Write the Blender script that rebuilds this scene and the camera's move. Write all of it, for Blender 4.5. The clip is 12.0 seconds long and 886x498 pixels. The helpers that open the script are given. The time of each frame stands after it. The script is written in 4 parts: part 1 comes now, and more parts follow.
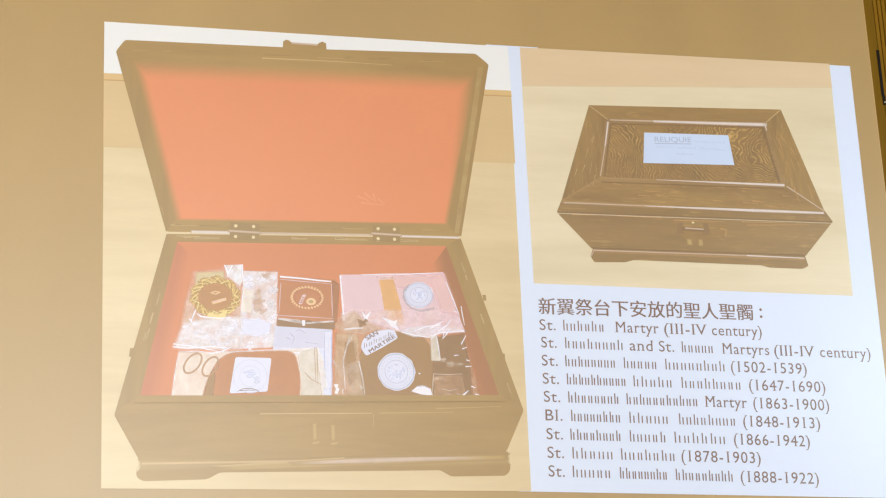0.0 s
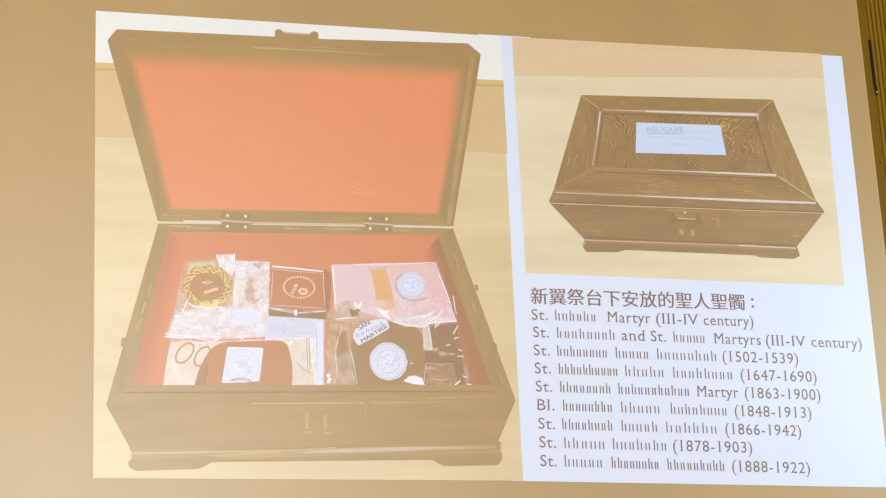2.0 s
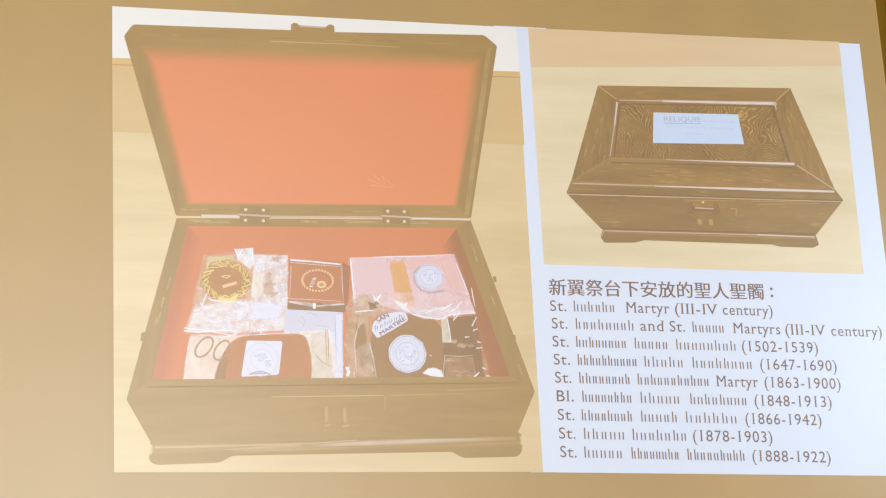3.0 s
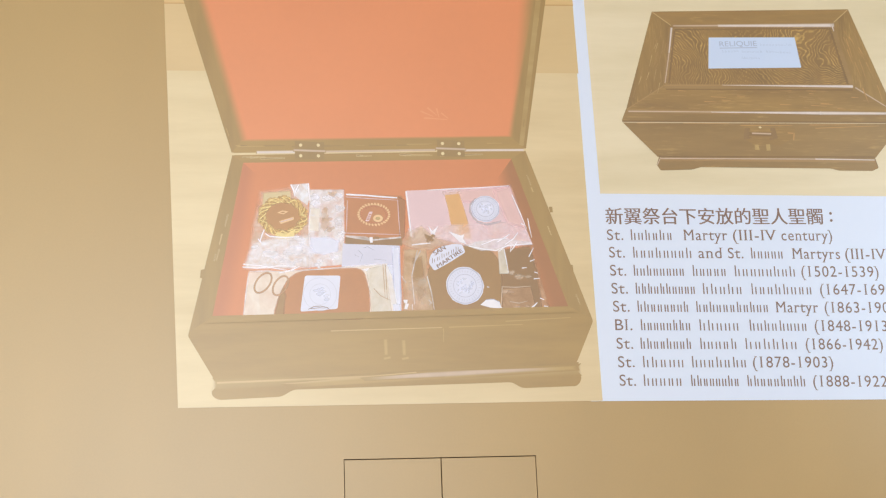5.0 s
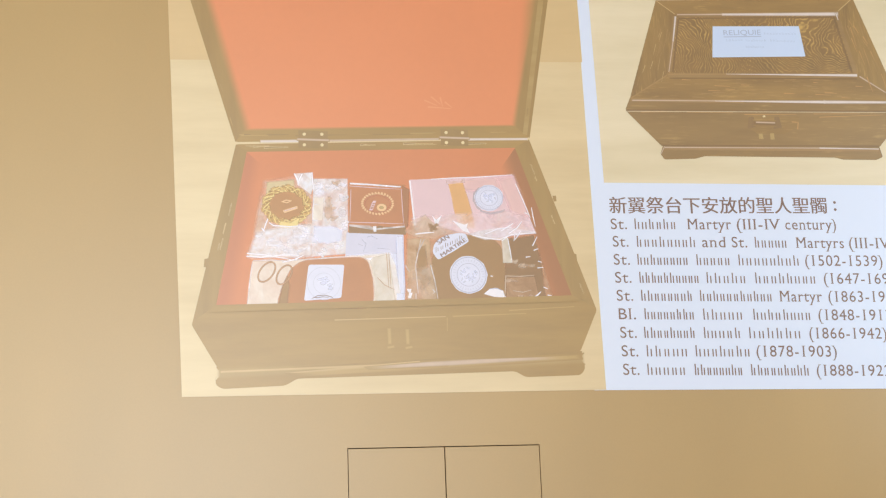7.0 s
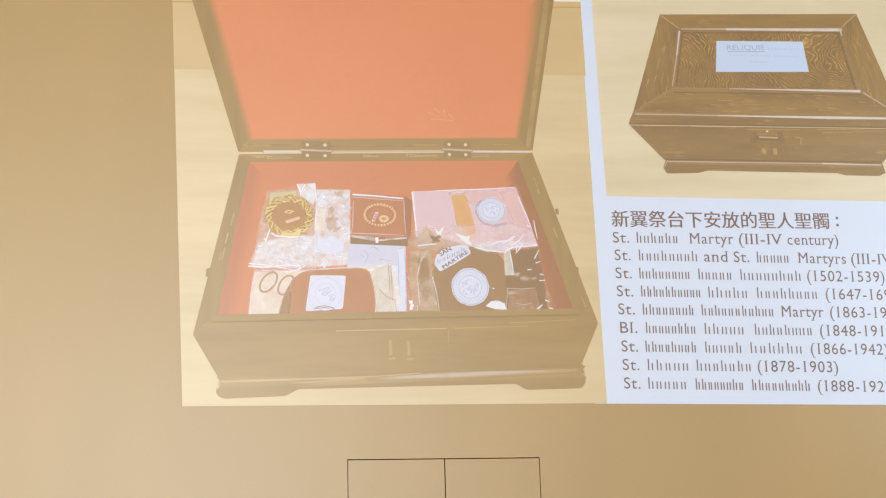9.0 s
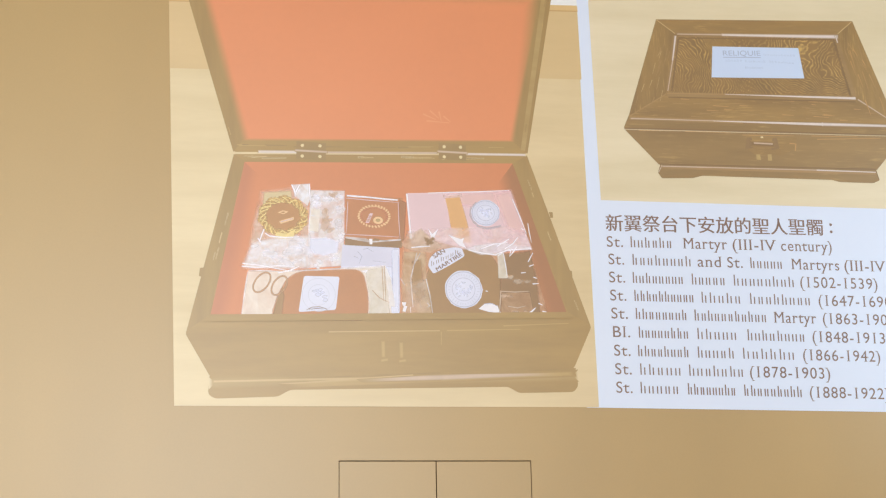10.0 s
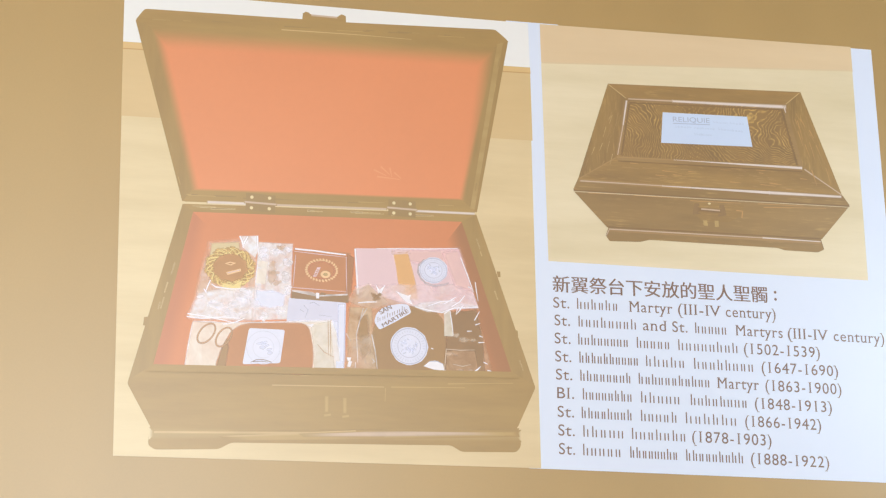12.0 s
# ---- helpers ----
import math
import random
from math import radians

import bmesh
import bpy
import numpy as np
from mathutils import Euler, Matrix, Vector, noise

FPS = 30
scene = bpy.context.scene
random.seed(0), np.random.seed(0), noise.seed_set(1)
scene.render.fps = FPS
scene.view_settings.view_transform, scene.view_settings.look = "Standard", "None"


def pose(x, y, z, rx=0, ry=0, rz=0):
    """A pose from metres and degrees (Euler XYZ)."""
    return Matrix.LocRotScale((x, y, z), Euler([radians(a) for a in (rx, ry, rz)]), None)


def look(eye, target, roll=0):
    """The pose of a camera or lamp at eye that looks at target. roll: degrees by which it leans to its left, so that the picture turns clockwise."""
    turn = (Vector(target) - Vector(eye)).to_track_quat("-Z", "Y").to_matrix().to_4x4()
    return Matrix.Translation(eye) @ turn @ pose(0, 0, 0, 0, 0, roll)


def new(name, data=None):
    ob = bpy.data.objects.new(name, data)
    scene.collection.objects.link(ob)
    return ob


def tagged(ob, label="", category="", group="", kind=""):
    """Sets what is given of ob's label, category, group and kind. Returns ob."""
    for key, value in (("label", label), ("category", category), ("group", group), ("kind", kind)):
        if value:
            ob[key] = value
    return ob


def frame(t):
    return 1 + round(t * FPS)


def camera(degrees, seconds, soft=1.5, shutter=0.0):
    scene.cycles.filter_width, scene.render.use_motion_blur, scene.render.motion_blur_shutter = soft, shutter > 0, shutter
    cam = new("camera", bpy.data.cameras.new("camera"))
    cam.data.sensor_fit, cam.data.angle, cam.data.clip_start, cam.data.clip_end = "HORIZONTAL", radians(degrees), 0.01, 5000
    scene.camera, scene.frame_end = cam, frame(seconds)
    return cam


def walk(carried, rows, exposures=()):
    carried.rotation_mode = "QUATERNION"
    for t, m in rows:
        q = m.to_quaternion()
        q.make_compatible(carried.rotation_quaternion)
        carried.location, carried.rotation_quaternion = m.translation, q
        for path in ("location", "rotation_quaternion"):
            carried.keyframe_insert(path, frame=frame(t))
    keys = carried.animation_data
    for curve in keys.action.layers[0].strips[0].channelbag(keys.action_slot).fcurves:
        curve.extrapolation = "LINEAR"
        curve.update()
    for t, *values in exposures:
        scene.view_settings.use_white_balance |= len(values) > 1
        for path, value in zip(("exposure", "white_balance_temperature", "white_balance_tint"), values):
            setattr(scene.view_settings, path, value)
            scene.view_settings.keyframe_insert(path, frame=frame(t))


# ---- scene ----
# ---- camera: held by someone seated in the hall, turning slowly ----
cam = camera(32.38, 12.0, soft=1.25)
EYE = (-1.653, -12.563, 1.280)
TURNS = [
    (0.0, 108.003, 1.211, -10.183), (0.5, 107.908, 0.960, -10.373), (1.0, 107.702, 0.913, -10.643),
    (1.5, 107.654, 1.050, -10.728), (2.0, 107.614, 1.278, -10.473), (2.5, 107.514, 1.416, -10.076),
    (2.7, 107.457, 1.460, -9.922), (4.3, 105.979, 2.098, -8.148), (4.5, 105.620, 2.130, -7.835),
    (5.0, 104.855, 2.118, -7.324), (5.5, 104.333, 2.106, -7.027), (6.0, 104.137, 2.081, -6.997),
    (6.5, 104.246, 2.099, -7.091), (7.0, 104.451, 2.083, -7.192), (9.0, 104.893, 1.533, -7.259),
    (9.5, 104.857, 1.256, -7.392), (10.0, 104.968, 0.967, -7.649), (10.5, 105.273, 0.660, -8.073),
    (11.0, 105.974, 0.359, -8.699), (11.5, 106.567, 0.112, -9.313), (12.0, 107.086, -0.138, -10.014),
]
walk(cam, [(t, pose(*EYE, rx, ry, rz)) for t, rx, ry, rz in TURNS],
     [(0.0, -0.03), (2.5, -0.03), (4.5, -0.14), (5.5, -0.09), (7.0, -0.09), (9.0, -0.13), (11.0, -0.13), (12.0, -0.05)])

# ---- light: unseen lamps added in mid-air to light the gold wall ----
world = bpy.data.worlds.new("hall")
world.use_nodes = True
world.node_tree.nodes["Background"].inputs[0].default_value = (0.9, 0.85, 0.75, 1)
world.node_tree.nodes["Background"].inputs[1].default_value = 0.05
scene.world = world


def lamp(name, eye, target, size, watts, colour):
    data = bpy.data.lights.new(name, "AREA")
    data.shape, data.size, data.energy, data.color = "DISK", size, watts, colour
    ob = new(name, data)
    ob.matrix_world = look(eye, target)
    return ob


# placed so that its sheen lands low on the wall's left
lamp("unseen_key", (-2.8, -20.0, 4.1), (-1.0, 0, 4.5), 2.0, 2150, (0.932, 0.952, 0.918))
# cool fills added at both sides to even out the wall
lamp("unseen_side_fill", (-8.7, -5.0, 4.5), (0.5, 0, 5.2), 1.5, 220, (0.705, 0.91, 1.04))
lamp("unseen_side_fill", (8.7, -5.0, 5.2), (0.5, 0, 5.5), 1.5, 212, (0.73, 0.91, 1.02))


# ---- materials ----
def lin(r, g, b):
    return tuple(((c / 255 + 0.055) / 1.055) ** 2.4 if c > 10 else c / 3294 for c in (r, g, b)) + (1.0,)


RECIPE = {}   # how each plain material's colour was mixed
HOST = []     # the node tree that a second colour is being mixed into


def recorded(make):
    def run(name, *a, **k):
        m = make(name, *a, **k)
        if m:
            RECIPE[m.name] = (make, name, a, k)
        return m
    return run


def base_material(name, rough, spec=0.9):
    m = None if HOST else bpy.data.materials.new(name)
    if m:
        m.use_nodes = True
    tree = m.node_tree if m else HOST[0]
    n, l = tree.nodes, tree.links
    b = n["Principled BSDF"] if m else n.new("ShaderNodeBsdfPrincipled")
    b.label = name
    b.inputs["Roughness"].default_value = rough
    b.inputs["Specular IOR Level"].default_value = spec
    b.inputs["IOR"].default_value = 1.75 if spec > 0.5 else 1.45
    at = n.new("ShaderNodeTexCoord")
    return m, n, l, b, at.outputs["Object"]


def stretched(n, l, at, scale):
    mp = n.new("ShaderNodeMapping")
    mp.inputs["Scale"].default_value = scale
    l.new(at, mp.inputs["Vector"])
    return mp.outputs["Vector"]


def noise_node(n, l, vec, scale, detail=4.0, rough=0.55):
    t = n.new("ShaderNodeTexNoise")
    t.inputs["Scale"].default_value, t.inputs["Detail"].default_value, t.inputs["Roughness"].default_value = scale, detail, rough
    l.new(vec, t.inputs["Vector"])
    return t.outputs["Fac"]


def ramp(n, l, fac, stops):
    r = n.new("ShaderNodeValToRGB")
    while len(r.color_ramp.elements) < len(stops):
        r.color_ramp.elements.new(0.5)
    for e, (p, c) in zip(r.color_ramp.elements, stops):
        e.position, e.color = p, c
    l.new(fac, r.inputs["Fac"])
    return r.outputs["Color"]


def mixed(n, l, fac, a, b):
    x = n.new("ShaderNodeMix")
    x.data_type = "RGBA"
    for sock, v in ((x.inputs[0], fac), (x.inputs[6], a), (x.inputs[7], b)):
        if isinstance(v, (float, int, tuple)):
            sock.default_value = v
        else:
            l.new(v, sock)
    return x.outputs[2]


def shade(c, k):
    return (c[0] * k, c[1] * k, c[2] * k, 1.0)


SHEEN = 0.50   # roughness of the lacquered wall, also of the slide's flat sheets


@recorded
def paint(name, rgb, var=0.06, size=3.0, rough=SHEEN, spec=0.9):
    """Plain colour with a little mottling at two sizes."""
    m, n, l, b, at = base_material(name, rough, spec)
    c = lin(*rgb)
    f1 = noise_node(n, l, at, size, 3)
    f2 = noise_node(n, l, at, size * 14, 2)
    low = ramp(n, l, f1, [(0.3, shade(c, 1 - var)), (0.7, shade(c, 1 + var))])
    high = ramp(n, l, f2, [(0.3, shade(c, 1 - var * 0.7)), (0.7, shade(c, 1 + var * 0.7))])
    l.new(mixed(n, l, 0.4, low, high), b.inputs["Base Color"])
    return m


@recorded
def wood(name, dark, light, scale, along="x", amount=0.5, rough=SHEEN, spec=0.9, fleck=None, drift=None):
    """Straight grain along x or z, with broad tone changes and, where given, pale open pores or a drift of tone along x."""
    m, n, l, b, at = base_material(name, rough, spec)
    k = (0.12, 1, 1.0) if along == "x" else (1.0, 1, 0.12)
    v = stretched(n, l, at, k)
    f = noise_node(n, l, v, scale, 6, 0.65)
    g = noise_node(n, l, v, scale * 0.25, 2)
    d, t = lin(*dark), lin(*light)
    fine = ramp(n, l, f, [(0.35, d), (0.5 + 0.3 * (1 - amount), t)])
    broad = ramp(n, l, g, [(0.3, d), (0.7, t)])
    out = mixed(n, l, 0.35, fine, broad)
    if drift:
        place, across = n.new("ShaderNodeSeparateXYZ"), n.new("ShaderNodeMapRange")
        l.new(at, place.inputs[0])
        l.new(place.outputs["X"], across.inputs[0])
        across.inputs[1].default_value, across.inputs[2].default_value = drift[0], drift[1]
        tint = n.new("ShaderNodeMix")
        tint.data_type, tint.blend_type = "RGBA", "MULTIPLY"
        tint.inputs[0].default_value = 1.0
        l.new(out, tint.inputs[6])
        l.new(ramp(n, l, across.outputs[0], [(0.0, drift[2]), (1.0, drift[3])]), tint.inputs[7])
        out = tint.outputs[2]
    if fleck:
        thin = stretched(n, l, at, (0.09, 1, 1.0) if along == "x" else (1.0, 1, 0.09))
        pores = noise_node(n, l, thin, scale * 14, 3, 0.5)
        worn = noise_node(n, l, at, 3.1, 3)
        where = n.new("ShaderNodeMath")
        where.operation = "MULTIPLY"
        l.new(ramp(n, l, pores, [(0.55, (0, 0, 0, 1)), (0.68, (1, 1, 1, 1))]), where.inputs[0])
        l.new(ramp(n, l, worn, [(0.42, (0, 0, 0, 1)), (0.66, (1, 1, 1, 1))]), where.inputs[1])
        part_of = n.new("ShaderNodeMath")
        part_of.operation = "MULTIPLY"
        part_of.inputs[1].default_value = 0.6
        l.new(where.outputs[0], part_of.inputs[0])
        out = mixed(n, l, part_of.outputs[0], out, lin(*fleck))
    l.new(out, b.inputs["Base Color"])
    return m


def swirl(n, l, at, heart, scale, squash, lean, rough):
    """Grain in rings round one heart, wavering."""
    w = n.new("ShaderNodeTexWave")
    w.wave_type, w.rings_direction = "RINGS", "Y"
    w.inputs["Scale"].default_value, w.inputs["Distortion"].default_value = scale, rough
    w.inputs["Detail"].default_value, w.inputs["Detail Scale"].default_value = 3.0, 1.3
    off = n.new("ShaderNodeVectorMath")
    off.operation = "SUBTRACT"
    off.inputs[1].default_value = (heart[0], 0.0, heart[1])
    l.new(at, off.inputs[0])
    slant = n.new("ShaderNodeMapping")
    slant.inputs["Rotation"].default_value = (0, math.radians(lean), 0)
    slant.inputs["Scale"].default_value = squash
    l.new(off.outputs["Vector"], slant.inputs["Vector"])
    warp = n.new("ShaderNodeTexNoise")
    warp.inputs["Scale"].default_value, warp.inputs["Detail"].default_value = 3.4, 2.5
    l.new(at, warp.inputs["Vector"])
    less = n.new("ShaderNodeVectorMath")
    less.operation = "MULTIPLY_ADD"
    less.inputs[1].default_value, less.inputs[2].default_value = (0.30, 0.0, 0.34), (-0.15, 0.0, -0.17)
    l.new(warp.outputs["Color"], less.inputs[0])
    both = n.new("ShaderNodeVectorMath")
    l.new(slant.outputs["Vector"], both.inputs[0])
    l.new(less.outputs["Vector"], both.inputs[1])
    l.new(both.outputs["Vector"], w.inputs["Vector"])
    return w.outputs["Fac"]


@recorded
def figured(name, dark, light):
    """Curling grain of the closed chest's panel: arches round one heart, flames round another."""
    m, n, l, b, at = base_material(name, SHEEN)
    arches = swirl(n, l, at, (2.172, 6.297), 13.5, (1.0, 1, 0.8), 0, 1.2)
    flames = swirl(n, l, at, (4.272, 6.534), 12.0, (0.62, 1, 1.5), -14, 3.6)
    place = n.new("ShaderNodeSeparateXYZ")
    l.new(at, place.inputs[0])
    side = n.new("ShaderNodeMapRange")
    side.inputs[1].default_value, side.inputs[2].default_value = 2.75, 3.05
    l.new(place.outputs["X"], side.inputs[0])
    both = mixed(n, l, side.outputs[0], arches, flames)
    lines = ramp(n, l, both, [(0.64, (0, 0, 0, 1)), (0.96, (1, 1, 1, 1))])
    broken = ramp(n, l, noise_node(n, l, at, 26, 3), [(0.36, (0.25, 0.25, 0.25, 1)), (0.6, (1, 1, 1, 1))])
    patch = ramp(n, l, noise_node(n, l, at, 2.2, 3), [(0.36, (0.3, 0.3, 0.3, 1)), (0.6, (1, 1, 1, 1))])
    k = n.new("ShaderNodeMath")
    k.operation = "MULTIPLY"
    l.new(lines, k.inputs[0])
    l.new(patch, k.inputs[1])
    k2 = n.new("ShaderNodeMath")
    k2.operation = "MULTIPLY"
    l.new(k.outputs[0], k2.inputs[0])
    l.new(broken, k2.inputs[1])
    base = ramp(n, l, noise_node(n, l, at, 5.0, 4), [(0.35, shade(lin(*dark), 0.88)), (0.65, shade(lin(*dark), 1.12))])
    l.new(mixed(n, l, k2.outputs[0], base, lin(*light)), b.inputs["Base Color"])
    return m


@recorded
def crumpled(name, low, high, size):
    """Creased plastic film: blotches of two tones with sharp little folds."""
    m, n, l, b, at = base_material(name, SHEEN)
    t = n.new("ShaderNodeTexNoise")
    t.inputs["Scale"].default_value, t.inputs["Detail"].default_value = size, 5.0
    t.inputs["Distortion"].default_value, t.inputs["Roughness"].default_value = 1.4, 0.62
    l.new(at, t.inputs["Vector"])
    l.new(ramp(n, l, t.outputs["Fac"], [(0.36, lin(*low)), (0.62, lin(*high))]), b.inputs["Base Color"])
    return m


def film(name, low, high, size, thin, thick):
    """Clear creased film: two tones, see-through by patches."""
    m = crumpled(name, low, high, size)
    n, l = m.node_tree.nodes, m.node_tree.links
    t = n.new("ShaderNodeTexNoise")
    t.inputs["Scale"].default_value, t.inputs["Detail"].default_value = size * 0.8, 4.0
    t.inputs["Distortion"].default_value = 1.0
    at = n.new("ShaderNodeTexCoord")
    l.new(at.outputs["Object"], t.inputs["Vector"])
    r = n.new("ShaderNodeMapRange")
    for i, v in ((1, 0.35), (2, 0.65), (3, thin), (4, thick)):
        r.inputs[i].default_value = v
    l.new(t.outputs["Fac"], r.inputs[0])
    l.new(r.outputs[0], n["Principled BSDF"].inputs["Alpha"])
    return m


def gold_wall():
    m, n, l, b, at = base_material("gold_lacquer", SHEEN, 0.9)
    c = lin(173, 140, 80)
    cloud = ramp(n, l, noise_node(n, l, stretched(n, l, at, (1, 1, 0.35)), 0.55, 2), [(0.3, shade(c, 0.86)), (0.7, shade(c, 1.1))])
    fine = ramp(n, l, noise_node(n, l, at, 60, 3), [(0.3, shade(c, 0.95)), (0.7, shade(c, 1.05))])
    l.new(mixed(n, l, 0.35, cloud, fine), b.inputs["Base Color"])
    bp = n.new("ShaderNodeBump")
    bp.inputs["Strength"].default_value, bp.inputs["Distance"].default_value = 0.05, 0.004
    l.new(noise_node(n, l, at, 140, 3), bp.inputs["Height"])
    l.new(bp.outputs["Normal"], b.inputs["Normal"])
    return m


GOLD = gold_wall()
DARK = paint("dark_gap", (16, 11, 6), 0.1, 4, 0.8, 0.2)
PLASTER = paint("hall_plaster", (205, 190, 165), 0.04, 1, 0.7)
FLOORING = wood("hall_boards", (110, 84, 58), (138, 110, 80), 9, "x", 0.5, 0.45)
OAK = wood("amber_wood", (116, 82, 6), (138, 100, 12), 14, "z", 0.4, 0.6, 0.25)
OAK_EDGE = wood("amber_board", (108, 78, 4), (124, 92, 8), 10, "z", 0.3, 0.6, 0.25)
BLACK = paint("black_metal", (20, 17, 14), 0.1, 20, 0.5, 0.25)
STEEL = paint("bright_metal", (190, 175, 140), 0.05, 30, 0.3)
# slide colours: the projector's light is put into the base colour, no lamp throws it
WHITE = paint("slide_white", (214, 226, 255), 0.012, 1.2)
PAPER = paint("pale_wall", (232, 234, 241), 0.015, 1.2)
TAN_TOP = wood("panel_wood", (200, 170, 120), (214, 186, 138), 2.2, "x", 0.4)
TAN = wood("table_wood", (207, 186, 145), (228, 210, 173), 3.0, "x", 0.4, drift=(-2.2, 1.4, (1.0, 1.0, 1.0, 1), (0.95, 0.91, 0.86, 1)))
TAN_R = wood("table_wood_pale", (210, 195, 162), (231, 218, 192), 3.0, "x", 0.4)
TAN_R_TOP = wood("panel_wood_pale", (213, 187, 152), (225, 201, 167), 2.2, "x", 0.4)
TAN_R_SOFT = wood("panel_wood_blend", (208, 186, 152), (222, 202, 168), 2.2, "x", 0.4)
EDGE_TAN = paint("panel_edge", (212, 178, 120), 0.04, 3)
LINE_TAN = paint("panel_groove", (188, 142, 80), 0.04, 3)
CHEST = wood("chest_wood", (153, 119, 56), (168, 134, 68), 6, "x", 0.6)
CHEST_SIDE = wood("chest_wood_upright", (148, 115, 54), (164, 131, 68), 6, "z", 0.6)
# bright tone: painted highlights on lid and foot, also grooves and flecks
CHEST_LIGHT = wood("chest_wood_worn", (182, 152, 98), (204, 175, 124), 6, "x", 0.6)
CHEST_PALE = wood("chest_wood_pale", (170, 138, 76), (186, 154, 92), 6, "x", 0.6)
HINGE = paint("hinge_brown", (150, 118, 61), 0.08, 9)
CHEST_DIM = wood("chest_wood_rubbed", (160, 128, 66), (176, 147, 91), 6, "x", 0.6)
BOX_RAIL = wood("closed_chest_bead", (140, 107, 58), (160, 126, 74), 8, "x", 0.5)
BOX_POST = wood("closed_chest_lock", (122, 90, 46), (144, 110, 62), 8, "z", 0.5)
# pale tones for the highlights painted along edges, beads and mouldings
SHINE = paint("polish_streak", (197, 173, 156), 0.08, 8)
GLOSS = paint("window_gloss", (216, 203, 202), 0.08, 9)
LINING = paint("red_lining", (221, 134, 84), 0.03, 1.2)
LINING_SCUFF = paint("red_lining_scuff", (226, 148, 100), 0.05, 9)
LINING_MID = paint("red_lining_soft", (188, 112, 70), 0.03, 1.2)
LINING_DIM = paint("red_lining_edge", (160, 102, 54), 0.04, 1.2)
LINING_LOW = paint("red_lining_low", (205, 123, 73), 0.04, 1.6)
CORD = paint("brown_cord", (170, 126, 84), 0.05, 8)
PIN = paint("dull_brass", (176, 146, 88), 0.12, 30)
BRASS = paint("brass", (220, 202, 160), 0.1, 30)
GOLD_LEAF = paint("gilt", (186, 146, 76), 0.16, 22)
GILT_DARK = paint("gilt_shadow", (160, 118, 46), 0.1, 22)
GILT_LIGHT = paint("gilt_light", (226, 203, 134), 0.12, 22)
RED_BROWN = paint("red_brown_cloth", (180, 116, 62), 0.07, 6)
DEEP_BROWN = paint("brown_card", (182, 114, 62), 0.06, 6)
POUCH = paint("brown_pouch", (154, 113, 58), 0.06, 5)
BAG = film("clear_bag", (220, 208, 200), (231, 225, 222), 5, 0.78, 0.98)
FILM_SOFT = film("bag_back", (176, 128, 82), (200, 166, 134), 5, 0.35, 0.75)
BAG_WHITE = film("crumpled_bag", (211, 204, 208), (229, 232, 249), 10, 0.62, 1.0)
BAG_DARK = crumpled("dark_bag", (152, 110, 68), (172, 132, 94), 9)
GLINT = paint("bag_glint", (234, 232, 248), 0.05, 18)
PINK = paint("pink_card", (219, 189, 202), 0.03, 5)
PINK_PALE = film("pink_card_veiled", (212, 180, 178), (224, 206, 212), 7, 0.3, 0.9)
ORANGE = paint("orange_ribbon", (216, 164, 104), 0.05, 6)
SEAL = paint("seal_paper", (216, 220, 248), 0.03, 14)
SEAL_INK = paint("seal_ink", (172, 175, 208), 0.06, 20)
LILAC = paint("folded_paper", (206, 207, 236), 0.04, 6)
PALE_CARD = paint("pale_card", (204, 186, 146), 0.06, 8)
CREAM = paint("cream_disc", (226, 186, 140), 0.06, 16)
NOTE = paint("blue_white_note", (196, 214, 250), 0.02, 4)
NOTE_INK = paint("note_ink", (160, 174, 210), 0.05, 10)
NOTE_FAINT = paint("note_ink_faint", (164, 182, 218), 0.04, 10)
INK = paint("slide_ink", (112, 76, 64), 0.05, 10)
HAZE = film("bag_haze", (204, 176, 154), (220, 206, 202), 6, 0.25, 0.7)
HAZE_THIN = film("bag_haze_thin", (194, 160, 132), (214, 198, 188), 6, 0.15, 0.6)
GLINT_SOFT = film("bag_sheen", (208, 200, 208), (228, 226, 240), 9, 0.45, 0.95)
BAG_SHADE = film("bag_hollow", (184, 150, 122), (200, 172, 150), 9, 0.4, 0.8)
BAG_GREY = film("bag_layer", (204, 194, 182), (219, 212, 208), 6, 0.8, 1.0)
BAG_GREY_FILM = film("bag_layer_thin", (190, 158, 128), (206, 184, 166), 6, 0.4, 0.75)
FLANK = film("bag_flank", (174, 138, 94), (198, 170, 138), 5, 0.55, 0.9)
MEDAL = paint("medal_brown", (176, 122, 62), 0.08, 8)
CASE_DARK = paint("case_brown", (140, 101, 54), 0.08, 9)
PINK_ROSE = paint("pink_card_rosy", (220, 182, 186), 0.05, 5)
SEAL_SHADE = paint("seal_shadow", (170, 158, 172), 0.05, 20)
SEAL_FAINT = paint("seal_ink_faint", (198, 202, 230), 0.05, 20)
FIGURED = figured("figured_wood", (134, 99, 44), (198, 160, 84))
BOX_TOP = wood("closed_chest_top", (126, 93, 41), (158, 122, 60), 6, "x", 0.7, fleck=(192, 154, 84))
BOX_SIDE = wood("closed_chest_slope", (123, 91, 40), (157, 122, 59), 6, "z", 0.7, fleck=(192, 154, 84))
BOX_FRONT = wood("closed_chest_front", (134, 102, 50), (158, 124, 68), 5, "x", 0.5, fleck=(184, 150, 88))
BOX_GLOSS = wood("closed_chest_gloss", (150, 114, 60), (172, 136, 82), 6, "x", 0.5)
BOX_DIM = wood("closed_chest_rail", (112, 80, 34), (134, 99, 48), 6, "x", 0.5)


